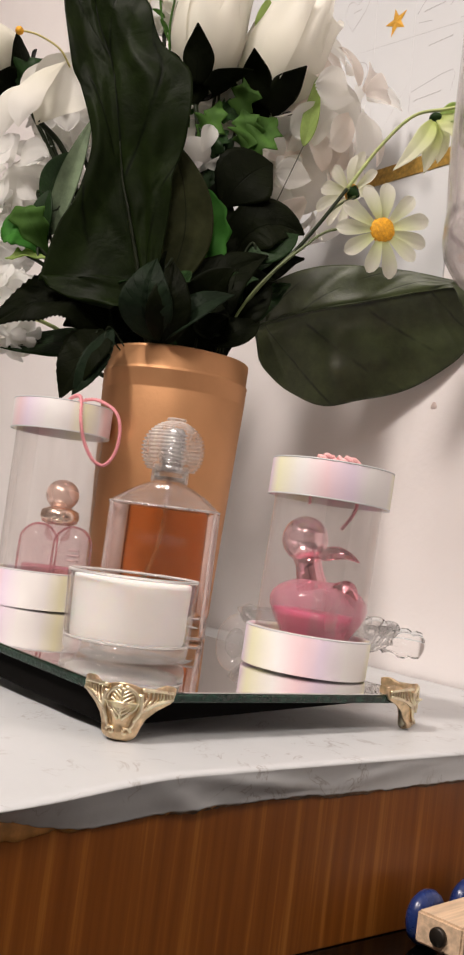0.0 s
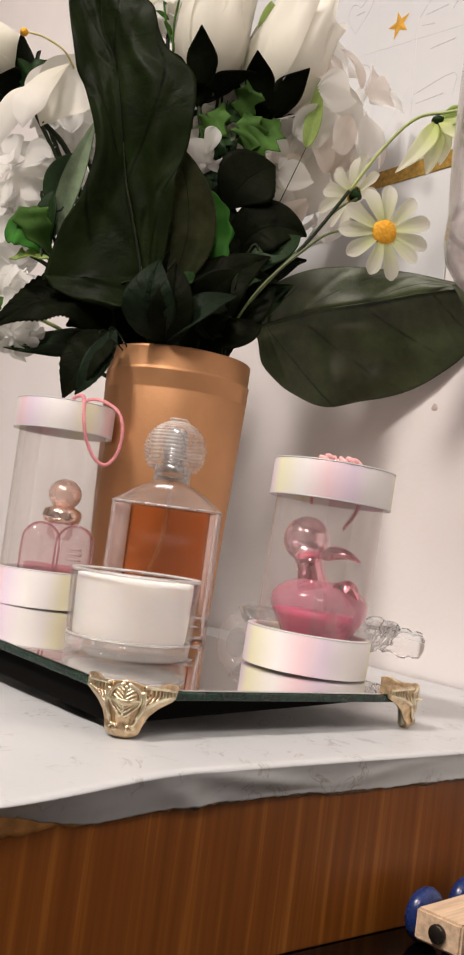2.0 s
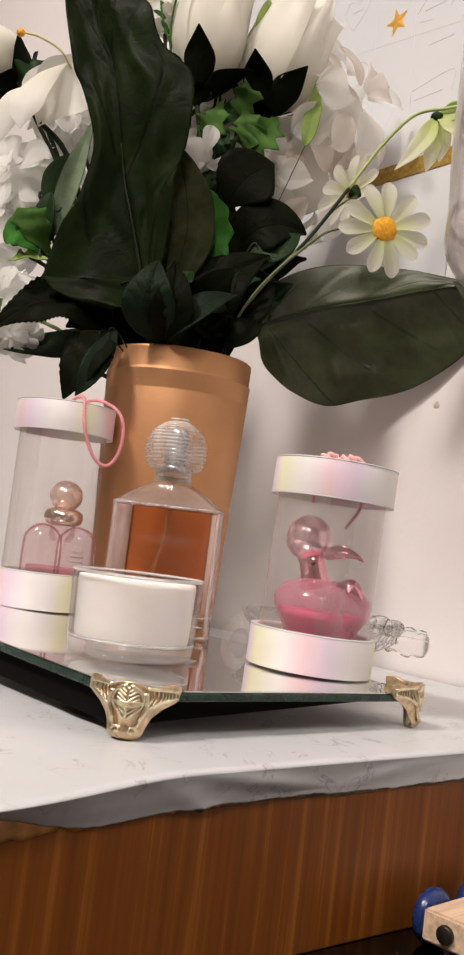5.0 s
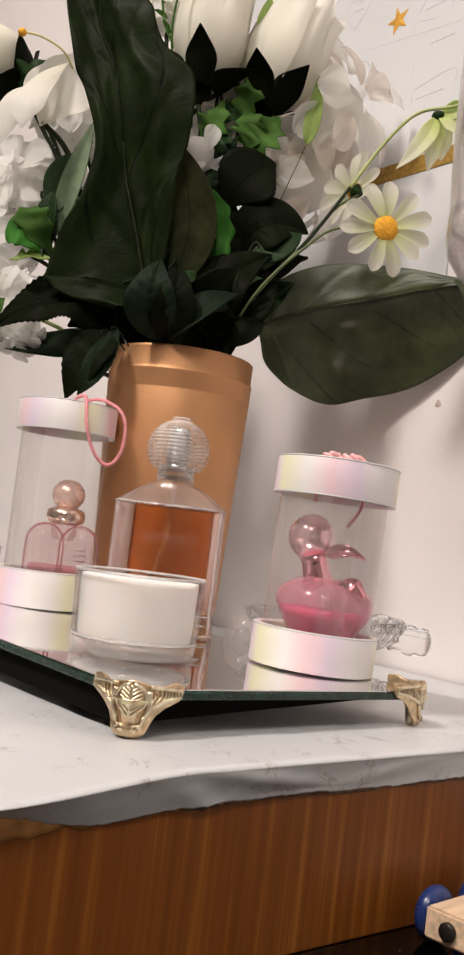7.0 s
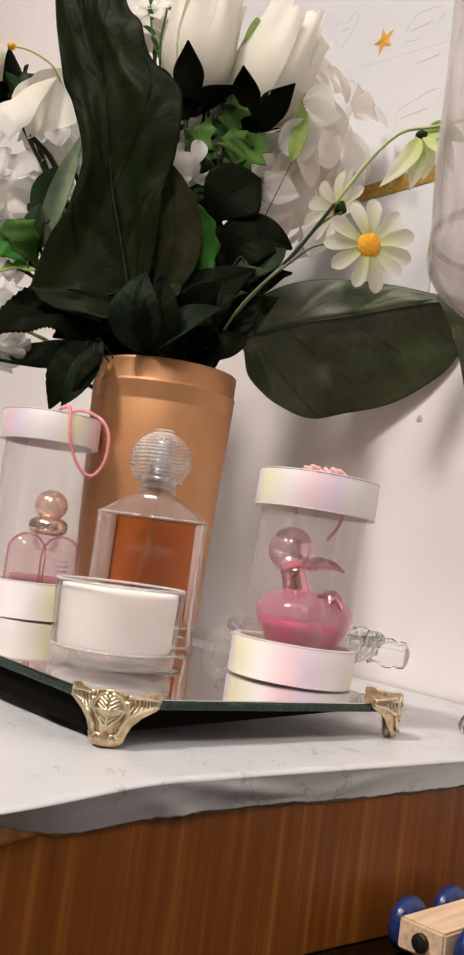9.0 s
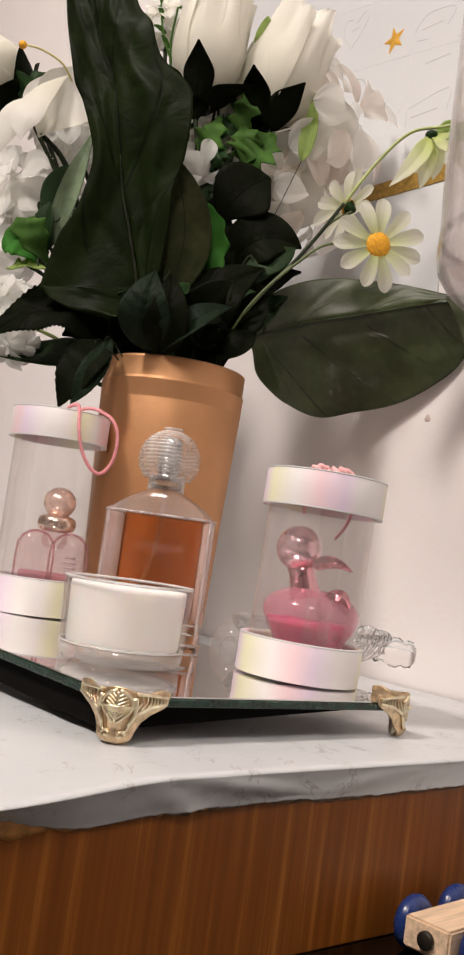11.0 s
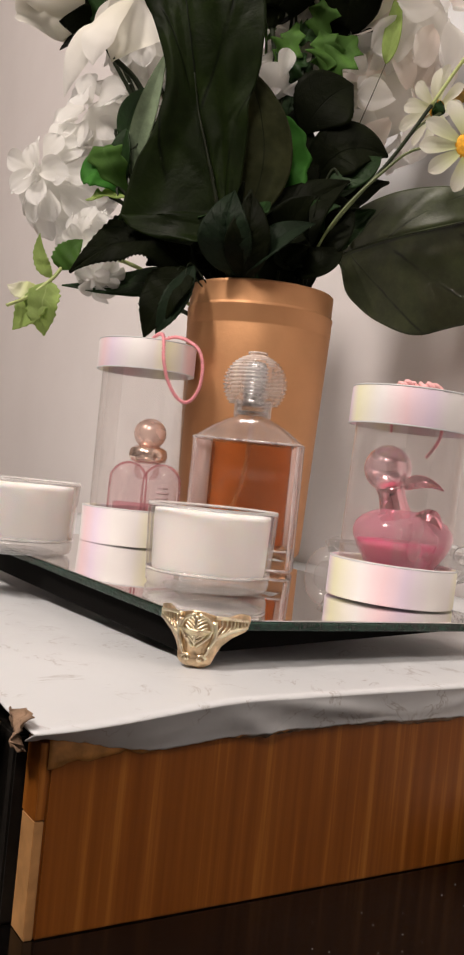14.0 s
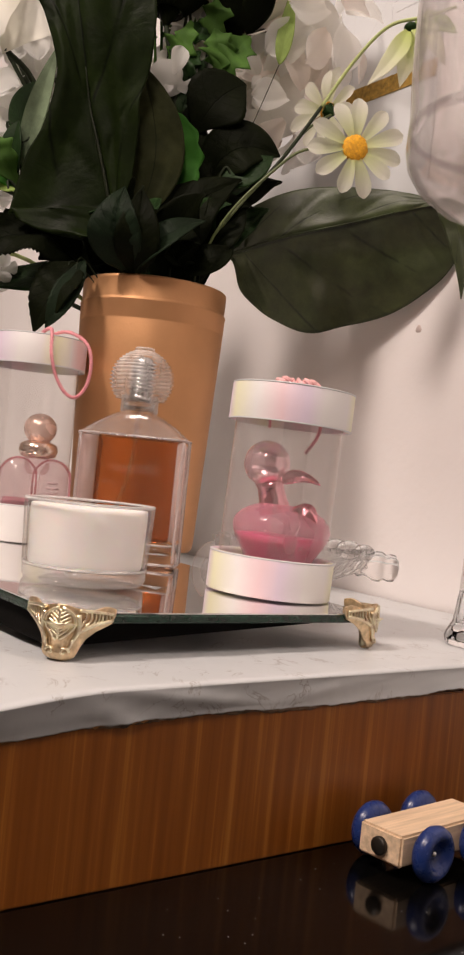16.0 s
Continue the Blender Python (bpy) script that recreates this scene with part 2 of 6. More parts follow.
WALL, VENEER, MARBLE, PEARL, BLACK = wall_paint(), veneer(), marble_paper(), iridescent(), black_gloss()
DIMWALL = plain("bounce_wall_tone", (0.46, 0.41, 0.37), 0.6, var=0.06, scale=4)
CEIL = plain("ceiling_paint", (0.78, 0.76, 0.74), 0.7, var=0.04, scale=4)
FLOOR = plain("dark_unseen_floor", (0.09, 0.06, 0.04), 0.4, var=0.15, scale=6)
DARKSIDE = plain("dark_chipboard", (0.012, 0.010, 0.008), 0.7, var=0.5, scale=50, bumpy=0.6, fine=300, spec=0.15)
EDGEWOOD = plain("bare_wood_edge", (0.40, 0.205, 0.075), 0.55, var=0.25, scale=90)
TORN = plain("torn_paper", (0.21, 0.135, 0.085), 0.85, var=0.55, scale=110, bumpy=0.7)
MIRROR = plain("mirror_silver", (0.86, 0.85, 0.84), 0.03, 1.0, var=0.02, scale=30, bumpy=0, rvar=0.015)
GREENEDGE = plain("green_glass_edge", (0.008, 0.030, 0.020), 0.10, var=0.7, scale=180, bumpy=0.5, fine=500)
TRAYSHADE = plain("tray_shade", (0.005, 0.0045, 0.004), 0.8, spec=0.05)
# darker gold for the foot's ground, below the paler relief
DARKGOLD = plain("dark_cast_gold", (0.70, 0.53, 0.34), 0.36, 1.0, var=0.35, scale=240, bumpy=0.3, fine=900)
GOLD = plain("cast_gold", (0.97, 0.75, 0.55), 0.30, 1.0, var=0.30, scale=220, bumpy=0.25, fine=900)
COPPER = plain("copper_paint", (0.60, 0.315, 0.15), 0.50, 0.62, var=0.07, scale=28, bumpy=0.10, fine=260, depth=0.001)
BOTTLE = clear("bottle_glass", (0.98, 0.97, 0.965), 1.42, rough=0.05, haze=0.006)
# slightly milky film; its whitish reflections are put in as haze too
ACETATE = clear("clear_acetate", (0.96, 0.955, 0.95), 1.45, rough=0.06, haze=0.085, haze_col=(0.86, 0.80, 0.79))
GOBLET = clear("pressed_glass", (0.94, 0.925, 0.925), 1.5, rough=0.05, haze=0.17)
GLASS = solid_glass("solid_glass")
CUTGLASS = solid_glass("cut_glass", (0.99, 0.985, 0.98), 0.02, 1.22)
CRYSTAL = clear("crystal_glass", (0.95, 0.95, 0.95), 1.55, rough=0.10, haze=0.10)
AMBER = clear("amber_liquid", (0.97, 0.67, 0.42), 1.05, gloss=(0.3, 0.2, 0.1), rough=0.04, haze=0.05, haze_col=(0.85, 0.31, 0.10), even=True)
WAX = plain("white_wax", (0.96, 0.98, 0.97), 0.8, var=0.03, scale=40, bumpy=0.1, sss=0.5)
ROSECHROME = plain("pink_chrome", (0.92, 0.41, 0.49), 0.14, 1.0, var=0.08, scale=80, bumpy=0)
ROSEGOLD = plain("rose_gold_chrome", (0.95, 0.72, 0.60), 0.20, 1.0, var=0.08, scale=90, bumpy=0)
SILVER = plain("silver_spring", (0.75, 0.75, 0.76), 0.22, 1.0)
TEXTGREY = plain("faint_grey_print", (0.62, 0.42, 0.44), 0.5)
CORD = plain("pink_cord", (0.80, 0.32, 0.36), 0.55, var=0.15, scale=300, bumpy=0.3, fine=2500)
TOYWOOD = plain("pale_beech", (0.68, 0.50, 0.34), 0.55, var=0.24, scale=420, bumpy=0.3, fine=900, stretch=(0.06, 1, 1))
BLUE = plain("blue_lacquer", (0.012, 0.030, 0.135), 0.28, var=0.12, scale=120)
DARK = plain("dark_steel", (0.035, 0.03, 0.025), 0.35, 0.6)
PAPER = plain("white_board", (0.66, 0.675, 0.69), 0.35, var=0.02, scale=8, bumpy=0.05)
PENCIL = plain("pencil_line", (0.60, 0.595, 0.61), 0.8)
PENCILDARK = plain("dark_pencil", (0.48, 0.475, 0.50), 0.8)
GOLDTAPE = plain("gold_glitter_tape", (0.42, 0.26, 0.055), 0.35, 0.5, var=0.4, scale=260, bumpy=0.6, fine=900)
STARGOLD = plain("gold_star_foil", (0.86, 0.47, 0.08), 0.3, 0.35, var=0.15)
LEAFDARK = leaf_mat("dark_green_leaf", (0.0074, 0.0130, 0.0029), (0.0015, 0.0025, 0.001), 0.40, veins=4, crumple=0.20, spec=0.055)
LEAFOLIVE = leaf_mat("olive_green_leaf", (0.045, 0.058, 0.023), (0.006, 0.010, 0.004), 0.38, veins=6, crumple=0.13, spec=0.36)
LEAFBROWN = leaf_mat("brown_green_leaf", (0.026, 0.030, 0.012), (0.010, 0.012, 0.006), 0.55, veins=0, crumple=0.10, spec=0.05)
LEAFVIVID = leaf_mat("vivid_green_leaf", (0.050, 0.185, 0.030), (0.05, 0.18, 0.03), 0.55, 0.4, veins=3, crumple=0.12)
LEAFMID = leaf_mat("mid_green_leaf", (0.013, 0.034, 0.009), (0.004, 0.009, 0.003), 0.44)
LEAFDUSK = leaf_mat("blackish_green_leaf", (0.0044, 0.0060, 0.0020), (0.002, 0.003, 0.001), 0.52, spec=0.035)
LEAFBRIGHT = leaf_mat("bright_green_leaf", (0.075, 0.165, 0.034), (0.08, 0.17, 0.04), 0.55, 0.35, veins=3, crumple=0.15)
LEAFPALE = leaf_mat("pale_green_leaf", (0.30, 0.40, 0.13), (0.4, 0.48, 0.2), 0.55, 0.3)
LEAFSAGE = leaf_mat("sage_leaf_back", (0.17, 0.23, 0.14), (0.15, 0.20, 0.12), 0.5, veins=0, crumple=0.1)
STEMDARK = plain("dark_green_stem", (0.014, 0.021, 0.008), 0.6, spec=0.2)
STEMMID = plain("olive_stem", (0.10, 0.13, 0.045), 0.5)
STEMRIB = plain("olive_midrib", (0.026, 0.036, 0.014), 0.5, var=0.5, scale=120, spec=0.2)
DARKRIB = plain("dark_midrib", (0.0095, 0.0135, 0.0050), 0.34, var=0.5, scale=90, spec=0.30)
LEAFTEAL = leaf_mat("teal_green_leaf", (0.0085, 0.0160, 0.0080), (0.003, 0.007, 0.004), 0.45, spec=0.06)
STEMPALE = plain("pale_green_stem", (0.38, 0.45, 0.17), 0.5)
WHITEPETAL = petal_mat("white_petal", (0.94, 0.94, 0.92), (0.90, 0.89, 0.84), 0.55)
BLUSHPETAL = petal_mat("blush_petal", (0.90, 0.85, 0.81), (0.88, 0.76, 0.68), 0.55)
CREAMPETAL = petal_mat("cream_petal", (0.93, 0.92, 0.86), (0.84, 0.82, 0.70), 0.5)
LILYPETAL = petal_mat("lily_petal", (0.82, 0.81, 0.77), (0.72, 0.70, 0.57), 0.3)
DAISYPETAL = petal_mat("daisy_petal", (0.92, 0.92, 0.80), (0.60, 0.74, 0.16), 0.55)
YOLK = plain("orange_flower_disc", (0.92, 0.40, 0.02), 0.7, var=0.3, scale=500, bumpy=0.9, fine=1200)


# ---- building helpers ----
def thing(name, at, label, category, group="", turn=0.0, kind="", lean=0.0):
    e = new(name)
    e.empty_display_size = 0.02
    e.matrix_world = Matrix.Translation(at) @ Matrix.Rotation(radians(lean), 4, (0.61, 0.79, 0)) @ Matrix.Rotation(radians(turn), 4, "Z")
    return tagged(e, label, category, group, kind)


def part(name, bm, material, parent, label="", m=None, smooth=True, solid=0.0, rim=True):
    """Links a bmesh (or a mesh made before) as one mesh object under a thing or a part."""
    if isinstance(bm, bpy.types.Mesh):
        me = bm
    else:
        me = bpy.data.meshes.new(name)
        bmesh.ops.recalc_face_normals(bm, faces=bm.faces)
        bm.to_mesh(me)
        bm.free()
        if smooth:
            me.shade_smooth()
        me.materials.append(material)
    ob = new(name, me)
    if parent:
        ob.parent = parent
    if m is not None:
        ob.matrix_local = m
    if solid:
        mod = ob.modifiers.new("thickness", "SOLIDIFY")
        mod.thickness, mod.offset = solid, 0
    if label:
        tagged(ob, label)
    return ob


def shift(bm, at):
    """Moves a bmesh built in world metres to the local frame of a thing at that place."""
    bmesh.ops.translate(bm, verts=bm.verts, vec=-Vector(at))
    return bm


def surf(f, nu, nv, round_u=False, round_v=False):
    """A sheet of quads through f(u, v), u and v from 0 to 1, with its UVs."""
    bm = bmesh.new()
    uvl = bm.loops.layers.uv.new("UVMap")
    mu, mv = nu if round_u else nu + 1, nv if round_v else nv + 1
    g = [[bm.verts.new(f(i / nu, j / nv)) for j in range(mv)] for i in range(mu)]
    for i in range(nu):
        for j in range(nv):
            q = [(i, j), (i + 1, j), (i + 1, j + 1), (i, j + 1)]
            face = bm.faces.new([g[a % mu][b % mv] for a, b in q])
            for loop, (a, b) in zip(face.loops, q):
                loop[uvl].uv = (a / nu, b / nv)
    return bm


def lathe(profile, n=48, scale=(1, 1), flute=0, depth=0.0):
    """Turns a profile of (radius, height) round z; flute: that many ribs round it."""
    bm = bmesh.new()
    rings = []
    for r, z in profile:
        if r < 1e-6:
            rings.append([bm.verts.new((0, 0, z))])
        else:
            ring = []
            for k in range(n):
                a = 2 * math.pi * k / n
                q = r * (1 + depth * math.cos(flute * a)) if flute else r
                ring.append(bm.verts.new((q * math.cos(a) * scale[0], q * math.sin(a) * scale[1], z)))
            rings.append(ring)
    for a, b in zip(rings, rings[1:]):
        for k in range(n):
            k2 = (k + 1) % n
            if len(a) == 1 and len(b) == 1:
                continue
            if len(a) == 1:
                bm.faces.new((a[0], b[k], b[k2]))
            elif len(b) == 1:
                bm.faces.new((a[k], a[k2], b[0]))
            else:
                bm.faces.new((a[k], a[k2], b[k2], b[k]))
    return bm


def rounded(w, d, r, n=6):
    """The outline of a rectangle w x d with round corners."""
    pts = []
    for cx, cy, a0 in ((1, 1, 0), (-1, 1, 90), (-1, -1, 180), (1, -1, 270)):
        for k in range(n + 1):
            a = radians(a0 + 90 * k / n)
            pts.append((cx * (w / 2 - r) + r * math.cos(a), cy * (d / 2 - r) + r * math.sin(a)))
    return pts


def loft(sections, caps=True):
    """Skins outlines of equal count, each with its height, and caps the ends."""
    bm = bmesh.new()
    rings = [[bm.verts.new((x, y, z)) for x, y in pts] for pts, z in sections]
    n = len(rings[0])
    for a, b in zip(rings, rings[1:]):
        for k in range(n):
            bm.faces.new((a[k], a[(k + 1) % n], b[(k + 1) % n], b[k]))
    if caps:
        bm.faces.new(rings[0][::-1])
        bm.faces.new(rings[-1])
    return bm


def block(x0, x1, y0, y1, z0, z1, bevel=0.0, seg=2):
    bm = bmesh.new()
    bmesh.ops.create_cube(bm, size=1)
    bmesh.ops.scale(bm, vec=(x1 - x0, y1 - y0, z1 - z0), verts=bm.verts)
    bmesh.ops.translate(bm, vec=((x0 + x1) / 2, (y0 + y1) / 2, (z0 + z1) / 2), verts=bm.verts)
    if bevel:
        bmesh.ops.bevel(bm, geom=bm.edges[:], offset=bevel, segments=seg, affect="EDGES")
    return bm


def smooth_path(pts, n):
    """n + 1 points along a smooth curve through pts."""
    p = [Vector(q) for q in pts]
    p = [p[0] * 2 - p[1], *p, p[-1] * 2 - p[-2]]
    out, spans = [], len(p) - 3
    for k in range(n + 1):
        s = min(k / n * spans, spans - 1e-6)
        i = int(s)
        t = s - i
        a, b, c, d = p[i:i + 4]
        out.append(0.5 * (2 * b + (c - a) * t + (2 * a - 5 * b + 4 * c - d) * t * t + (3 * b - a - 3 * c + d) * t ** 3))
    return out


def rod(pts, r0, r1=None, n=16, sides=8, wobble=0.0):
    """A tapering round rod through pts."""
    r1 = r0 if r1 is None else r1
    path = smooth_path(pts, n)
    bm = bmesh.new()
    rings, up = [], Vector((0.3, 0.2, 1)).normalized()
    for k, c in enumerate(path):
        t = (path[min(k + 1, n)] - path[max(k - 1, 0)]).normalized()
        a = t.cross(up)
        a = a.normalized() if a.length > 1e-4 else t.orthogonal().normalized()
        b = t.cross(a)
        r = r0 + (r1 - r0) * k / n
        rings.append([bm.verts.new(c + (a * math.cos(2 * math.pi * j / sides + wobble * k) + b * math.sin(2 * math.pi * j / sides + wobble * k)) * r) for j in range(sides)])
    for a, b in zip(rings, rings[1:]):
        for j in range(sides):
            bm.faces.new((a[j], a[(j + 1) % sides], b[(j + 1) % sides], b[j]))
    bm.faces.new(rings[0][::-1])
    bm.faces.new(rings[-1])
    return bm


def rope(pts, r, n=60, twists=18):
    """A two-strand twisted cord through pts."""
    path = smooth_path(pts, n)
    bm = bmesh.new()
    for strand in range(2):
        rings = []
        for k, c in enumerate(path):
            t = (path[min(k + 1, n)] - path[max(k - 1, 0)]).normalized()
            a = t.cross(Vector((0.3, 0.9, 0.2))).normalized()
            b = t.cross(a)
            ph = 2 * math.pi * twists * k / n + math.pi * strand
            mid = c + (a * math.cos(ph) + b * math.sin(ph)) * r * 0.5
            rings.append([bm.verts.new(mid + (a * math.cos(j * math.pi / 3) + b * math.sin(j * math.pi / 3)) * r * 0.62) for j in range(6)])
        for p, q in zip(rings, rings[1:]):
            for j in range(6):
                bm.faces.new((p[j], p[(j + 1) % 6], q[(j + 1) % 6], q[j]))
        bm.faces.new(rings[0][::-1])
        bm.faces.new(rings[-1])
    return bm


def ball(r, at=(0, 0, 0), u=24, v=16, scale=(1, 1, 1)):
    bm = bmesh.new()
    bmesh.ops.create_uvsphere(bm, u_segments=u, v_segments=v, radius=r)
    bmesh.ops.scale(bm, vec=scale, verts=bm.verts)
    bmesh.ops.translate(bm, vec=at, verts=bm.verts)
    return bm


TOWARDS = Vector((-0.60, -0.79, 0.0))     # from the vase to the open side of the table


def leaf_sheet(p0, p1, p2, width, facing, fold=0.25, wave=0.0, teeth=0, tooth=0.06, swell=0.42, veins=0, nu=30, nv=12, seed=0, curl=0.0, blunt=0.9, lop=(1.0, 1.0), rumple=0.0):
    """A leaf along the curve p0, p1, p2: it swells at that part of its length, folds along its midrib and has ripples, teeth and sunken veins."""
    a, b, c = Vector(p0), Vector(p1), Vector(p2)
    n0 = Vector(facing).normalized()
    power = math.log(0.5) / math.log(swell)

    def f(u, v):
        s = 2 * v - 1
        q = 2 * b - (a + c) / 2
        at = a * (1 - u) ** 2 + q * 2 * u * (1 - u) + c * u * u
        t = (a * (u - 1) + q * (1 - 2 * u) + c * u).normalized()
        side = t.cross(n0).normalized()
        up = side.cross(t).normalized()
        w = width / 2 * max(0.02, math.sin(math.pi * min(0.999, max(0.001, u)) ** power)) ** blunt
        w *= lop[1] if s > 0 else lop[0]
        if teeth:
            w *= 1 + tooth * (2 * abs((u * teeth) % 1 - 0.5) - 0.5) * (abs(s) ** 4)
        lift = fold * abs(s) * w - curl * s * s * w
        lift += wave * w * math.sin(u * 9 + seed) * s * abs(s) + wave * 0.5 * w * math.sin(u * 17 + seed * 2 + s * 2)
        if veins:
            ph = (u * veins - abs(s) * veins * 0.16) % 1
            lift -= 0.0011 * math.exp(-((ph - 0.5) / 0.07) ** 2) * (1 - abs(s)) ** 0.5
            lift -= 0.0016 * math.exp(-(s / 0.05) ** 2)
        if rumple:
            lift += rumple * (noise.noise((u * 7 + seed, s * 2.6, seed * 3)) + 0.45 * noise.noise((u * 17, s * 6 + seed, 1.3)))
        return at + side * (s * w * math.cos(fold)) + up * lift

    return surf(f, nu, nv)


def wide_leaf(spine, halves, facing, tilt=(0.2, 0.2), rumple=0.004, bulge=None, nu=90, nv=36, seed=0.0, ribs=0, hang=None):
    """A broad blade along a bent spine with its own half-widths on both sides; tilt swings each half towards the open side."""
    path, half = smooth_path(spine, nu), smooth_path([(a, b, 0) for a, b in halves], nu)
    n0 = Vector(facing).normalized()

    def f(u, v):
        k, s = round(u * nu), 2 * v - 1
        t = (path[min(k + 1, nu)] - path[max(k - 1, 0)]).normalized()
        side = Vector(hang) if hang and s > 0 else t.cross(n0).normalized()
        w = max(0.0004, half[k][0] if s < 0 else half[k][1])
        w *= 1 + 0.035 * noise.noise((u * 9 + seed, 2.0 if s > 0 else -2.0, seed)) * abs(s) ** 3
        lift = (tilt[0] if s < 0 else tilt[1]) * w * abs(s) - 0.0016 * math.exp(-(s * w / 0.0022) ** 2)
        lift += rumple * (noise.noise((u * 6 + seed, s * 2.2, seed * 3)) + 0.22 * noise.noise((u * 13, s * 4 + seed, 1.3)) + 0.05 * noise.noise((u * 38, s * 13, seed)))
        if ribs:
            ph = (u * ribs - abs(s) * 0.9) % 1
            lift -= 0.0012 * math.exp(-((ph - 0.5) / 0.06) ** 2) * (1 - abs(s)) ** 0.5
        if bulge:
            lift += bulge(u, s)
        return path[k] + side * (s * w) + n0 * lift

    return surf(f, nu, nv)


def leaf(name, stem_pts, p0, p1, p2, width, facing, material, label, category="leaf", stem_mat=None, stem_r=0.0016, midrib=0.0, **kw):
    """A loose leaf on its own stem that stands in the vase."""
    root = stem_pts[0]
    e = thing(name, root, label, category, "leaves in the vase")
    part("blade", shift(leaf_sheet(p0, p1, p2, width, facing, **kw), root), material, e, solid=0.0007)
    part("stem", shift(rod([*stem_pts, p0, Vector(p0).lerp(Vector(p1), 0.5)], stem_r, stem_r * 0.6), root), stem_mat or STEMDARK, e)
    if midrib:
        a, b, c, n0 = Vector(p0), Vector(p1), Vector(p2), Vector(facing).normalized() * 0.0012
        q = 2 * b - (a + c) / 2
        part("midrib", shift(rod([a * (1 - t) ** 2 + q * 2 * t * (1 - t) + c * t * t + n0 for t in (0, midrib * 0.25, midrib * 0.5, midrib * 0.75, midrib)], 0.0009, 0.0005, n=24), root), STEMRIB, e, "raised midrib")
    return e


def petal_mesh(name, length, width, material, cup=0.3, curl=0.3, tip=0.5, nu=14, nv=8, ripple=0.05, seed=0.0):
    """One petal along +x from the origin that faces +z."""
    def f(u, v):
        s = 2 * v - 1
        w = width / 2 * (0.16 + 0.84 * math.sin(math.pi * min(0.5, u * tip * 1.12 + 0.02))) * (1 if u < 0.72 else math.sqrt(max(0.02, 1 - ((u - 0.72) / 0.285) ** 2)))
        x = length * u
        z = -curl * length * u * u + cup * w * s * s + ripple * width * math.sin(5 * u + seed) * s + ripple * 0.6 * width * math.sin(9 * s + seed) * u
        return (x, s * w, z)
    bm = surf(f, nu, nv)
    me = bpy.data.meshes.new(name)
    bm.to_mesh(me)
    bm.free()
    me.shade_smooth()
    me.materials.append(material)
    return me


def facing_frame(at, axis, spin=0.0):
    """A frame at a place whose z runs along axis."""
    z = Vector(axis).normalized()
    x = z.orthogonal().normalized()
    y = z.cross(x)
    m = Matrix((x, y, z)).transposed().to_4x4()
    return Matrix.Translation(at) @ m @ Matrix.Rotation(spin, 4, "Z")


def daisy(stem_pts, centre, axis, petals, disc, label, count=11, open_=0.15, stem_mat=None, stem_r=0.0011):
    """A daisy: petals round a domed disc, with a green cup behind."""
    root = stem_pts[0]
    e = thing("artificial_daisy", root, label, "artificial flower", "daisies in the vase")
    local = Vector(centre) - Vector(root)
    frame_ = facing_frame(local, axis)
    for k in range(count):
        m = frame_ @ Matrix.Rotation(2 * math.pi * k / count + random.uniform(-0.10, 0.10), 4, "Z") @ Matrix.Translation((disc * 0.55, 0, 0.0005 * (k % 3))) @ Matrix.Rotation(-open_ + random.uniform(-0.12, 0.12), 4, "Y")
        part("petal", petals[k % len(petals)], None, e, m=m @ Matrix.Scale(random.uniform(0.92, 1.06), 4))
    part("disc", lathe([(disc, -0.001), (disc * 1.02, 0.0006), (disc * 0.85, 0.0022), (disc * 0.45, 0.0030), (0, 0.0032)], 20), YOLK, e, m=frame_)
    part("calyx", lathe([(0.0012, -0.0075), (0.0028, -0.005), (disc * 0.75, -0.0022), (disc * 0.9, -0.0012), (0, -0.0010)], 14, flute=7, depth=0.14), LEAFMID, e, m=frame_)
    back = Vector(centre) - Vector(axis).normalized() * 0.006
    part("stem", shift(rod([*stem_pts, back], stem_r, stem_r * 0.8, n=30), root), stem_mat or STEMMID, e)
    return e


def full_bloom(name, stem_pts, centre, axis, radius, label, mats, count=44, spread=1.9, wide=1.0):
    """A full double bloom: soft broad petals overlap like scales over a dome, the outer ones hanging."""
    root = stem_pts[0]
    e = thing(name, root, label, "artificial flower", "white blooms in the vase")
    frame_ = facing_frame(Vector(centre) - Vector(root), axis)
    kinds = [petal_mesh("petal", radius * 0.86, radius * (0.66 + 0.07 * k) * wide, mats[k % len(mats)], 0.22 + 0.10 * (k % 2), 0.22 + 0.10 * k, ripple=0.07, seed=k * 1.7) for k in range(4)]
    count = int(count * 1.7)
    for k in range(count):
        q = (k + 0.5) / count
        turn = k * 2.39996 + random.uniform(-0.2, 0.2)
        m = frame_ @ Matrix.Rotation(turn, 4, "Z") @ Matrix.Rotation(spread * math.sqrt(q) - 0.35, 4, "Y") @ Matrix.Translation((0, 0, radius * (0.62 - 0.12 * q)))
        m = m @ Matrix.Rotation(-0.75 + 0.55 * q + random.uniform(-0.22, 0.22), 4, "Y") @ Matrix.Rotation(random.uniform(-0.25, 0.25), 4, "X")
        part("petal", kinds[k % 4], None, e, m=m @ Matrix.Scale((0.60 + 0.42 * q) * random.uniform(0.88, 1.1), 4))
    part("heart", ball(radius * 0.5, (0, 0, 0), 16, 10), mats[-1], e, m=frame_)
    part("stem", shift(rod([*stem_pts, centre], 0.0018, 0.0016), root), STEMDARK, e)
    return e


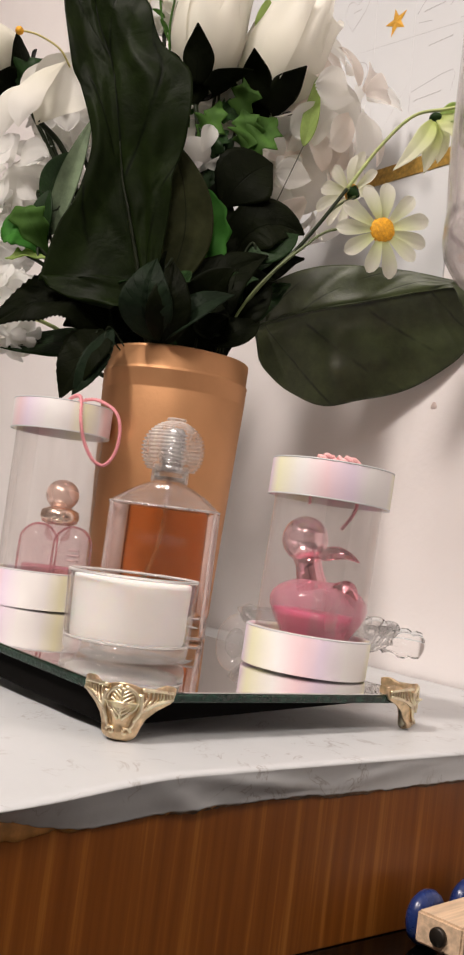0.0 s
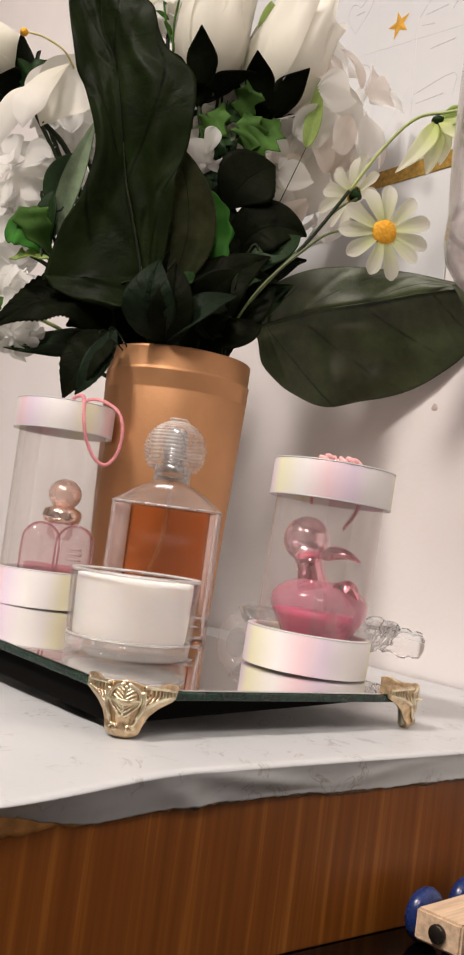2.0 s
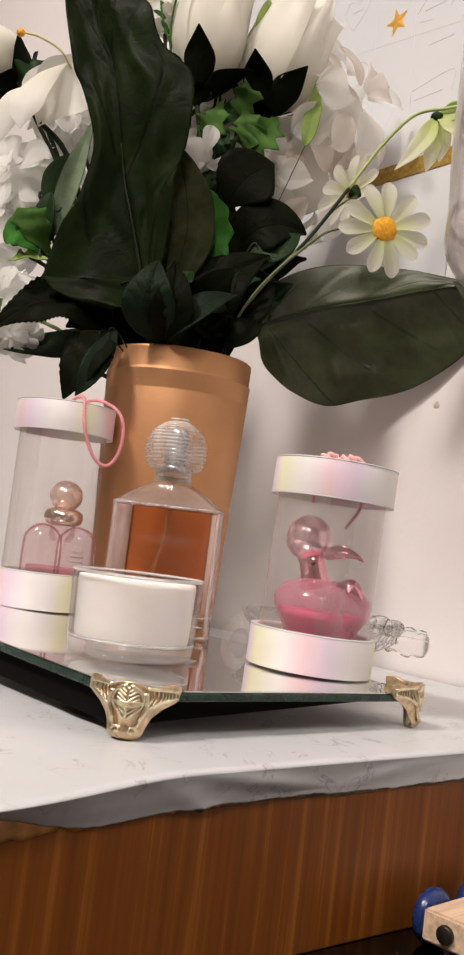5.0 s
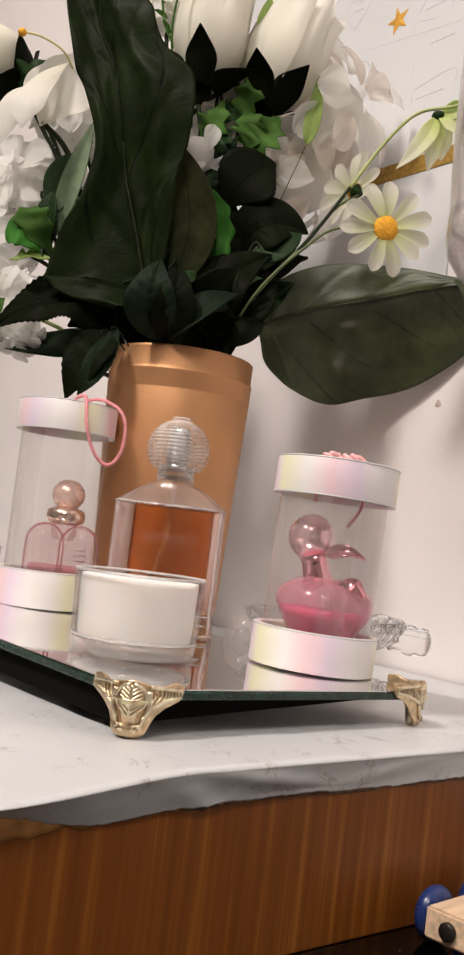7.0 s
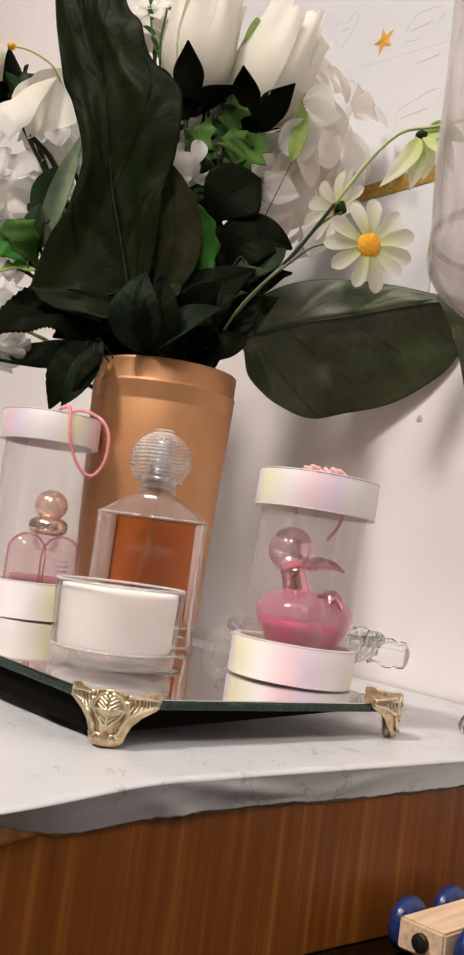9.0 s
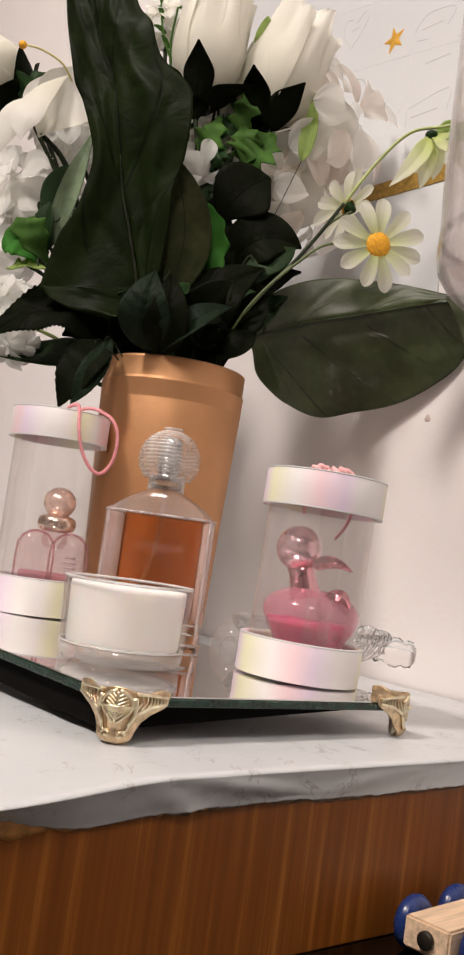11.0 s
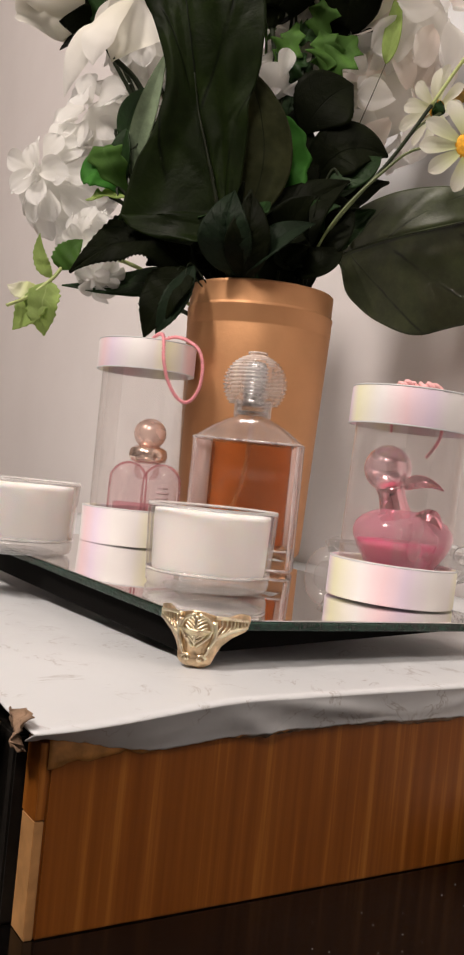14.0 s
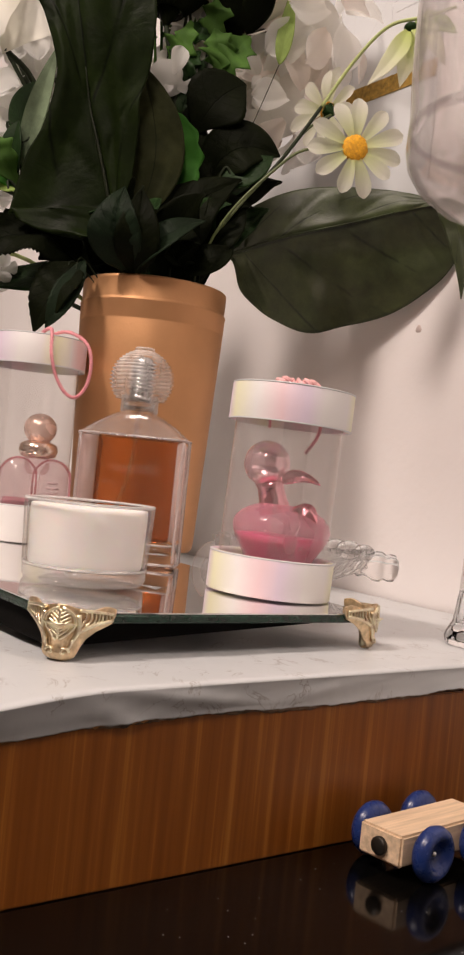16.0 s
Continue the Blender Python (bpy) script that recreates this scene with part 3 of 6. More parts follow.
def rose(stem_pts, base, top, radius, label, turn=0.0):
    """A half-open rose: a round bowl of overlapping rolled petals in a cup of broad dark sepals."""
    root = stem_pts[0]
    e = thing("artificial_rose", root, label, "artificial flower", "roses in the vase")
    axis = Vector(top) - Vector(base)
    h = axis.length
    frame_ = facing_frame(Vector(base) - Vector(root), axis, turn)

    def bowl(u):
        """Egg-shaped outline: full at the middle, closing in above."""
        q = min(1.0, u / 0.50)
        return (0.35 * math.sin(math.pi / 2 * q) + 0.65 * math.sqrt(max(0.0, 1 - (1 - q) ** 2))) * (1 - 0.62 * max(0.0, u - 0.50) ** 1.5 * 2)

    for ring, (n, rr, hh, flare) in enumerate(((3, 0.50, 1.00, 0.0), (3, 0.78, 1.02, 0.05), (4, 0.98, 0.95, 0.24))):
        for k in range(n):
            a0 = 2 * math.pi * (k + 0.37 * ring) / n

            def f(u, v, a0=a0, n=n, rr=rr, hh=hh, flare=flare, k=k):
                s = 2 * v - 1
                ang = a0 + s * (1.75 if n < 4 else 1.5) * math.pi / n
                z = h * (hh - 0.05 * (k % 2)) * u * (1 - 0.16 * abs(s) ** 3 * u)
                r = radius * rr * (0.10 + 0.90 * bowl(u + 0.02)) + radius * flare * u ** 5 * (1 + 0.6 * math.sin(3 * s + k))
                r += 0.0011 * s * min(1, 3 * u) + 0.0012 * abs(s) ** 6 * u + 0.0012 * math.sin(7 * s + 3 * u + k) * u + 0.0046 * math.sin(9 * s + 2 * k) * max(0.0, u - 0.50) * 2 + 0.0016 * math.sin(19 * s + 3 * k) * u ** 6
                z += (0.0050 * math.sin(7 * s + 1.7 * k) + 0.0014 * math.sin(17 * s + k)) * u ** 5
                return (r * math.cos(ang), r * math.sin(ang), z)
            part("petal", surf(f, 22, 24), CREAMPETAL, e, m=frame_)
    for k in range(5):
        a0 = 2 * math.pi * k / 5 + 0.3

        def g(u, v, a0=a0, k=k):
            s = 2 * v - 1
            w = 0.84 * max(0.0, 1 - u ** 1.7) ** 1.1 * (1 + 0.10 * math.sin(u * 10 + k)) + 0.012
            ang = a0 + s * w + 0.12 * math.sin(k * 2.1) * u
            r = radius * (0.10 + 0.95 * bowl(0.22 * u + 0.03)) + 0.0012 + (0.016 if k % 2 else 0.007) * u ** 4
            return (r * math.cos(ang), r * math.sin(ang), -0.002 + h * (0.19 + 0.07 * (k % 3)) * u * (1 - 0.18 * u * u * (k % 2)))
        part("sepal", surf(g, 14, 8), LEAFDUSK, e, m=frame_, solid=0.0006)
    part("hip", lathe([(0.002, -0.012), (0.004, -0.008), (radius * 0.26, -0.002), (radius * 0.34, 0.003), (0, 0.004)], 16), LEAFDUSK, e, m=frame_)
    part("stem", shift(rod([*stem_pts, Vector(base) - axis.normalized() * 0.01], 0.0022, 0.0018), root), STEMDARK, e)
    return e


# ---- the room round the table, closed on all sides; all but wall_east is unseen ----
WX, LOW = 0.686, -0.0735          # the wall's face and the black surface below
tagged(part("wall_east", block(WX, WX + 0.12, -2.2, 3.0, -0.85, 1.95), WALL, None, smooth=False), "plain off-white painted plaster wall beside the table", "wall", kind="structure")
# unseen walls, their tone set by how much light they should bounce
tagged(part("wall_north", block(-2.6, WX, 3.0, 3.12, -0.85, 1.95), DIMWALL, None, smooth=False), "unseen tan wall, toned to set the bounced light", "wall", kind="structure")
tagged(part("wall_west", block(-2.72, -2.6, -2.2, 3.0, -0.85, 1.95), DIMWALL, None, smooth=False), "unseen tan wall, toned to set the bounced light", "wall", kind="structure")
tagged(part("wall_south", block(-2.6, WX, -2.32, -2.2, -0.85, 1.95), DIMWALL, None, smooth=False), "unseen tan wall, toned to set the bounced light", "wall", kind="structure")
tagged(part("ceiling", block(-2.72, WX + 0.12, -2.32, 3.12, 1.95, 2.07), CEIL, None, smooth=False), "plain white painted ceiling", "ceiling", kind="structure")
# unseen floor, darkened so that little light bounces under the tray
tagged(part("floor", block(-2.72, WX + 0.12, -2.32, 3.12, -0.95, -0.85), FLOOR, None, smooth=False), "unseen floor, darkened to bounce less light", "floor", kind="structure")

# ---- black glossy lower counter ----
counter = thing("black_counter", (0.35, 0.55, -0.85), "low black high-gloss counter against the wall, dusty", "counter")
part("counter_top", shift(block(-0.10, WX - 0.002, -0.55, 1.60, LOW - 0.02, LOW, 0.0015), (0.35, 0.55, -0.85)), BLACK, counter, smooth=False)
part("cabinet_body", shift(block(-0.08, WX - 0.002, -0.53, 1.58, -0.85, LOW - 0.02), (0.35, 0.55, -0.85)), BLACK, counter, smooth=False)
dust = bmesh.new()
for k in range(70):
    r = random.uniform(0.00008, 0.0002)
    c = (random.uniform(0.20, 0.62), 0.418 - abs(random.gauss(0, 0.06)), LOW + r * 0.4)
    bmesh.ops.create_icosphere(dust, subdivisions=1, radius=r, matrix=Matrix.Translation(c))
tagged(part("dust", dust, PAPER, None), "pale specks of dust on the black counter", "dust", kind="stuff")

def skew(bm, slope=0.030):
    """The shelf's front stands slightly askew to the wall."""
    for v in bm.verts:
        v.co.y += slope * (v.co.x)
    return bm


# ---- the raised shelf box covered with marble foil ----
FX, FY = 0.249, 0.4235           # its free corner
shelf = thing("shelf_box", (FX, FY, LOW), "brown wood-veneer shelf box with a bare worn corner", "shelf")
SO = (FX, FY, LOW)
part("front_panel", skew(shift(block(FX + 0.0084, WX - 0.002, FY, FY + 0.012, LOW, -0.0115, 0.0006), SO)), VENEER, shelf, smooth=False)
part("edge_strip", skew(shift(block(FX + 0.0052, FX + 0.00835, FY + 0.0003, FY + 0.012, LOW, -0.0362, 0.0003), SO)), EDGEWOOD, shelf, "bare pale wood strip", smooth=False)
part("corner_block", skew(shift(block(FX + 0.0050, FX + 0.00838, FY + 0.0001, FY + 0.012, -0.036, -0.0118, 0.0003), SO)), VENEER, shelf, "scuffed veneer", smooth=False)
part("side_panel", shift(block(FX + 0.001, FX + 0.012, FY + 0.013, 1.45, LOW, -0.0125, 0.0008), SO), DARKSIDE, shelf, "dark worn side panel", smooth=False)
part("top_board", shift(block(FX + 0.012, WX - 0.002, FY + 0.0125, 1.45, -0.030, -0.0125), SO), DARKSIDE, shelf, smooth=False)


def torn(u, v, seed, length, width):
    """A peeled strip of backing paper: crumpled, ragged at its sides and end."""
    ragged = 0.85 + 0.30 * noise.noise((u * 3, seed, 1.0 if v > 0.5 else -1.0)) + 0.06 * noise.noise((u * 18, seed, v * 2))
    crumple = 0.0040 * noise.noise((u * 2.4, seed, v * 1.8)) + 0.0007 * noise.noise((u * 8, seed + 3, v * 5))
    end = 1 + 0.22 * noise.noise((v * 6, seed, 5.0))
    return (-abs(crumple) * 1.4 - 0.004 * math.sin(math.pi * u) * (1 - v), (v - 0.5) * width * ragged, -length * u * end + 0.5 * crumple)


for k, (x, y, z, ln, wd) in enumerate(((0.001, 0.4285, -0.002, 0.012, 0.018), (-0.001, 0.4470, -0.010, 0.056, 0.014), (-0.003, 0.4640, 0.001, 0.020, 0.026), (-0.002, 0.4760, -0.014, 0.058, 0.022), (-0.006, 0.4560, 0.004, 0.012, 0.022))):
    part("paper_flap", surf(lambda u, v, k=k, ln=ln, wd=wd: torn(u, v, k * 1.9 + 0.7, ln, wd), 40, 22), TORN, shelf, "torn brown backing paper", m=pose(x, y - FY, z - LOW, 0, 0, -12 * (k % 2)), solid=0.0005)

part("worn_edge", skew(shift(surf(lambda u, v: (FX + 0.0075 + 0.100 * u, FY - 0.0002 - 0.0003 * math.sin(math.pi * v), -0.0105 - (0.0066 * (1 - u) ** 2 + 0.0026 + 0.0014 * noise.noise((u * 16, 0.4, 0)) + 0.0006 * noise.noise((u * 50, 1.4, 0))) * v), 60, 4), SO)), plain("worn_veneer", (0.48, 0.225, 0.062), 0.55, var=0.45, scale=130), shelf, "worn paler veneer edge", solid=0.0003)


def skirt_drop(x):
    """How far the foil hangs over the edge along the front."""
    s = max(0.0, min(1.0, (x - FX) / 0.055))
    return (0.0138 - 0.018 * max(0.0, x - 0.33) + 0.0010 * math.sin(31 * x) + 0.0009 * noise.noise((x * 60, 0.3, 0))) * (0.25 + 0.75 * s * s * (3 - 2 * s)) + 0.0006 * noise.noise((x * 300, 2.3, 0))


part("veneer_break", skew(shift(surf(lambda u, v: (FX + 0.03 + (WX - 0.004 - FX - 0.03) * u, FY - 0.0005 + 0.0003 * v, 0.001 - skirt_drop(FX + 0.03 + (WX - 0.004 - FX - 0.03) * u) - (0.0020 + 0.0012 * noise.noise((u * 40, 0.7, 0)) + 0.0006 * noise.noise((u * 160, 1.7, 0))) * v), 300, 3), SO)), TORN, shelf, "ragged dark veneer edge", solid=0.0003)


def sag(x, y):
    """The foil sinks towards the worn corner."""
    d = max(0.0, 1 - math.hypot((x - FX) / 0.085, (y - FY) / 0.10))
    return -0.0065 * d * d * (3 - 2 * d)


def top_sheet(u, v):
    x = FX - 0.001 + (WX - 0.0025 - FX) * u
    front = FY - 0.0085 + 0.060 * (x - FX)
    y = 1.45 + (front - 1.45) * v ** 0.55
    lump = 0.0005 * noise.noise((x * 30, y * 34, 1.1)) + 0.0003 * noise.noise((x * 90, y * 100, 4.1))
    return (x, y, sag(x, y) + lump * min(1, abs(y - front) * 30))


def front_skirt(u, v):
    x = FX - 0.001 + (WX - 0.0025 - FX) * u
    grow = min(1.0, (x - FX) / 0.05)
    puff = 0.0006 * (0.5 + 0.5 * math.sin(38 * x + 0.6)) * v + 0.0015 * math.exp(-((x - 0.345 - 0.050 * v) / 0.017) ** 2) * math.sin(math.pi * min(1, v * 1.2)) + 0.0012 * math.exp(-((x - 0.318 - 0.02 * v) / 0.008) ** 2) * v
    puff += 0.0005 * math.exp(-((x - 0.46 + 0.06 * v) / 0.016) ** 2) * math.sin(math.pi * v)
    crease = 0.0003 * noise.noise((x * 60, v * 2.2 + x * 30, 3.3))
    fall = (1 - v) * (FY - 0.0085 + 0.060 * (x - FX)) + v ** 0.8 * (FY - 0.0008 + 0.030 * (x - FX)) + (v - v ** 0.8) * FY
    return (x, fall - puff * grow + crease * min(1, 4 * v), sag(x, FY - 0.0085 + 0.060 * (x - FX)) - v * skirt_drop(x))


foil = thing("marble_cover", (FX, FY, 0.0), "white marble-print foil cover, creased and drooping at the edge", "table cover")
part("top_sheet", shift(surf(top_sheet, 200, 80), (FX, FY, 0.0)), MARBLE, foil, solid=0.0005)
part("front_skirt", shift(surf(front_skirt, 240, 24), (FX, FY, 0.0)), MARBLE, foil, "creased hanging hem", solid=0.0005)

# ---- mirror tray on four cast feet ----
TZ, TTURN = 0.0205, 3.0
TA = Vector((0.3285, 0.4670, 0.0))
tray = thing("mirror_tray", TA, "rectangular mirror tray with green glass edges on ornate gold feet", "tray", turn=TTURN)
TW, TD = 0.179, 0.300
TRAY_TILT = (0.012, 0.022)      # it stands a little lower at its front corner by the wall


def tray_z(x, y):
    return TZ - TRAY_TILT[0] * (x - 0.40) + TRAY_TILT[1] * (y - 0.56)


tray.matrix_world = Matrix.Translation((TA[0], TA[1], tray_z(TA[0], TA[1]) - TZ)) @ Matrix.Rotation(TRAY_TILT[1], 4, "X") @ Matrix.Rotation(TRAY_TILT[0], 4, "Y") @ Matrix.Rotation(radians(TTURN), 4, "Z")
part("mirror", block(0.0012, TW - 0.0012, 0.0012, TD - 0.0012, TZ - 0.0006, TZ, 0.0001, 1), MIRROR, tray, smooth=False)
part("glass_plate", block(0, TW, 0, TD, TZ - 0.0042, TZ - 0.0007, 0.0006, 1), GREENEDGE, tray, "dark green polished glass edge", smooth=False)
# near-black wedge added in place of the deep shade under the tray
shade_wedge = block(0.004, TW - 0.012, 0.011, TD - 0.012, 0.0045, TZ - 0.0043, 0.0006)
for v in shade_wedge.verts:
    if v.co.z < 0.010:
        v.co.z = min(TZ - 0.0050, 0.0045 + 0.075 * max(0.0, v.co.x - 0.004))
part("undershade", shade_wedge, TRAYSHADE, tray, "near-black wedge put in for the shade under the tray", smooth=False)


def foot_point(s, z, out):
    """A place on the foot's face: s runs round the plate's corner, out lifts it off."""
    q = math.sqrt(s * s + 0.000016)
    k = min(1, abs(s) / 0.011)
    vx, vy = -0.707 * (1 - k) - (1 if s < 0 else 0) * k, -0.707 * (1 - k) - (1 if s > 0 else 0) * k
    n = math.hypot(vx, vy)
    return ((q + s) / 2 + out * vx / n, (q - s) / 2 + out * vy / n, z)


def foot_out(a, v):
    return 0.0028 + 0.0022 * math.cos(a * math.pi / 2) * math.sin(math.pi * (0.25 + 0.7 * v)) + 0.0012 * math.exp(-((v - 0.86) / 0.09) ** 2) - 0.004 * max(0, v - 0.94) * 12


def foot_mask(u, v):
    """The foot's face: a winged shield that wraps the plate's corner and narrows to a paw."""
    a = 2 * u - 1
    w = np.interp(v, (0, 0.12, 0.28, 0.42, 0.56, 0.76, 0.90, 1.0), (1.0, 1.0, 0.93, 0.62, 0.44, 0.34, 0.27, 0.12))
    top = 0.0216 + 0.0010 * math.cos(7.5 * a) - 0.0010 * a * a
    z = top + (0.0003 - top) * v
    return foot_point(a * 0.0222 * w, z, foot_out(a, v) - 0.0010 * math.exp(-((abs(a) - 0.34) / 0.08) ** 2) * (1 - v))


def cast_foot(corner, spin, name="foot"):
    at = tray.matrix_world @ Vector((corner[0], corner[1], 0))
    m = pose(corner[0], corner[1], 0.0002 - at.z, 0, 0, spin)
    ob = part(name, surf(foot_mask, 80, 48), DARKGOLD, tray, "ornate cast gold foot", m=m, solid=0.0016)
    part("core", lathe([(0, 0.0), (0.0020, 0.0002), (0.0030, 0.0015), (0.0034, 0.0060), (0.0042, 0.0110), (0.0070, 0.0150), (0.0080, 0.0155), (0, 0.0156)], 20), GOLD, ob, m=pose(0.0014, 0.0014, 0))
    leaf_relief = bmesh.new()
    lines = [([(0.0, 0.0208), (0.0, 0.0150), (0.0, 0.0092)], 0.0006)]
    for sg in (-1, 1):
        lines.append(([(sg * 0.0006, 0.0214), (sg * 0.0046, 0.0186), (sg * 0.0048, 0.0138), (sg * 0.0006, 0.0088)], 0.0007))
        lines += [([(sg * 0.0003, 0.0106 + 0.0016 * k), (sg * 0.0022, 0.0122 + 0.0016 * k), (sg * (0.0040 - 0.0003 * abs(k - 2)), 0.0138 + 0.0014 * k)], 0.00045) for k in range(6)]
        lines.append(([(sg * 0.0060, 0.0120), (sg * 0.0120, 0.0152), (sg * 0.0205, 0.0166)], 0.0008))
        lines.append(([(sg * 0.0062, 0.0206), (sg * 0.0130, 0.0200), (sg * 0.0208, 0.0190)], 0.0007))
        lines += [([(sg * (0.0064 + 0.0018 * k), 0.0136 + 0.0004 * k), (sg * (0.0080 + 0.0018 * k), 0.0168), (sg * (0.0084 + 0.0017 * k), 0.0198)], 0.00045) for k in range(8)]
        lines.append(([(sg * 0.0060, 0.0190), (sg * 0.0064, 0.0130), (sg * 0.0046, 0.0080)], 0.0009))
        lines.append(([(sg * (0.0026 + 0.0018 * (1 - k / 9) * math.cos(0.8 * k)), 0.0042 + 0.0018 * (1 - k / 9) * math.sin(0.8 * k)) for k in range(9)], 0.0005))
        lines.append(([(sg * 0.0050, 0.0092), (sg * 0.0044, 0.0066), (sg * 0.0034, 0.0048)], 0.0006))
    for line, thick in lines:
        pts = []
        for s, z in line:
            v = 1 - z / 0.0216
            pts.append(foot_point(s, z, foot_out(s / 0.0235, max(0, v)) + 0.0012))
        piece = bpy.data.meshes.new("spare")
        one = rod(pts, thick * 1.3, thick * 0.9, n=10, sides=6)
        one.to_mesh(piece)
        one.free()
        leaf_relief.from_mesh(piece)
        bpy.data.meshes.remove(piece)
    part("leaf_relief", leaf_relief, GOLD, ob, "raised leaf ornament")
    return ob


cast_foot((0.002, 0.002), 0)
cast_foot((TW - 0.002, 0.002), 90)
cast_foot((TW - 0.002, TD - 0.002), 180)
cast_foot((0.002, TD - 0.002), 270)


# ---- candles in glass cups ----
# white haze paints the bright reflections in the cup's rim and bottom
CUPGLASS = clear("cup_reflection_haze", (0.975, 0.97, 0.965), 1.5, rough=0.04, haze=0.22, haze_col=(0.97, 0.96, 0.95), even=True)
CUPBASE = clear("cup_shine_haze", (0.97, 0.97, 0.97), 1.6, rough=0.06, haze=0.34, haze_col=(0.97, 0.96, 0.95), even=True)

def glass_candle(at, label):
    e = thing("glass_candle", at, label, "candle", "candles on the tray")
    h = 0.0395
    part("glass_cup", lathe([(0.0285, 0.0075), (0.0290, 0.0090), (0.0303, h - 0.0012), (0.0306, h - 0.0006), (0.0317, h - 0.0006), (0.0319, h - 0.0012), (0.0305, 0.0085), (0.0303, 0.0075), (0.0285, 0.0075)], 64), BOTTLE, e, "clear glass wall")
    part("rim", lathe([(0.0304, h - 0.0006), (0.0308, h + 0.0002), (0.0316, h + 0.0002), (0.0320, h - 0.0006), (0.0313, h - 0.0013), (0.0304, h - 0.0006)], 64), CUPBASE, e, "rounded glass rim, its shine put in as white haze")
    part("glass_base", lathe([(0, 0.0012), (0.020, 0.0014), (0.0225, 0.0003), (0.0265, 0.0), (0.0290, 0.0010), (0.0300, 0.0028), (0.0303, 0.0070), (0.0280, 0.0078), (0.0255, 0.0066), (0, 0.0062)], 64), CUPGLASS, e, "thick glass bottom, its white reflections put in as haze")
    part("wax", lathe([(0, 0.0070), (0.0250, 0.0074), (0.0272, 0.0080), (0.0277, 0.0095), (0.0286, h - 0.0048), (0.0284, h - 0.0026), (0.0262, h - 0.0030), (0.012, h - 0.0044), (0, h - 0.0046)], 56), WAX, e, "white wax")
    part("wall_glint", rod([(0.0298 * math.cos(a0), 0.0298 * math.sin(a0), 0.0082) for a0 in [math.pi * k / 12 for k in range(25)]], 0.0007, n=72, sides=6), CUPBASE, e, "white ring drawn as a glint in the glass bottom")
    return e


glass_candle((0.3800, 0.5510, tray_z(0.380, 0.551)), "unlit white candle in a low clear glass cup")
glass_candle((0.3180, 0.6560, tray_z(0.318, 0.656)), "unlit white candle in clear glass near the tray's edge")

# ---- the large scent bottle ----
BA = (0.4505, 0.6380, tray_z(0.4505, 0.638))
flask = thing("perfume_bottle", BA, "clear glass perfume bottle of amber liquid with a ribbed ball stopper", "perfume bottle", turn=-37.0)
BW, BD = 0.0660, 0.0400


def flask_outline(k, r=0.010):
    return rounded(BW * k, BD * k, r * min(1, k), 7)


outer = loft([(flask_outline(0.955, 0.008), 0.0), (flask_outline(0.99), 0.0010), (flask_outline(1.0), 0.0030), (flask_outline(1.0), 0.0748), (flask_outline(0.985), 0.0764), (rounded(0.0560, 0.0318, 0.010, 7), 0.0804), (rounded(0.0460, 0.0246, 0.010, 7), 0.0845), (rounded(0.0300, 0.0230, 0.0112, 7), 0.0893), (rounded(0.0230, 0.0226, 0.0112, 7), 0.0907), (rounded(0.0226, 0.0226, 0.0112, 7), 0.0930)])
hollow = [(rounded(0.0500, 0.0250, 0.006, 7), 0.0144), (rounded(0.0532, 0.0282, 0.008, 7), 0.0165), (rounded(0.0532, 0.0282, 0.008, 7), 0.0768), (rounded(0.0440, 0.0200, 0.009, 7), 0.0815), (rounded(0.0180, 0.0160, 0.0079, 7), 0.0860), (rounded(0.0130, 0.0130, 0.0064, 7), 0.0900)]
bmesh.ops.recalc_face_normals(outer, faces=outer.faces)
inner = loft(hollow)
bmesh.ops.recalc_face_normals(inner, faces=inner.faces)
bmesh.ops.reverse_faces(inner, faces=inner.faces)
shell = bpy.data.meshes.new("glass_body")
spare = bpy.data.meshes.new("spare")
inner.to_mesh(spare)
outer.from_mesh(spare)
outer.to_mesh(shell)
bpy.data.meshes.remove(spare)
shell.shade_smooth()
shell.set_sharp_from_angle(angle=radians(38))
shell.materials.append(BOTTLE)
part("glass_body", shell, None, flask)
part("liquid", loft([([(x + 0.0022, y) for x, y in rounded(w, d, r, 7)], z) for w, d, r, z in ((0.0450, 0.0236, 0.006, 0.0147), (0.0478, 0.0267, 0.008, 0.0167), (0.0478, 0.0267, 0.008, 0.0763), (0.0474, 0.0262, 0.008, 0.0766))]), AMBER, flask, "amber liquid")
# pale haze replaces the white surroundings that the shoulder would reflect
part("shoulder", loft([(rounded(BW * 0.965, BD * 0.950, 0.0095, 7), 0.0762), (rounded(0.0548, 0.0306, 0.0095, 7), 0.0801), (rounded(0.0448, 0.0234, 0.0095, 7), 0.0841), (rounded(0.0288, 0.0218, 0.0105, 7), 0.0888), (rounded(0.0222, 0.0216, 0.0106, 7), 0.0900)], caps=False), clear("shoulder_reflection_haze", (0.97, 0.95, 0.94), 1.45, rough=0.05, haze=0.15, haze_col=(0.93, 0.84, 0.81), even=True), flask, "sloping glass shoulder, its pale reflection put in as haze")
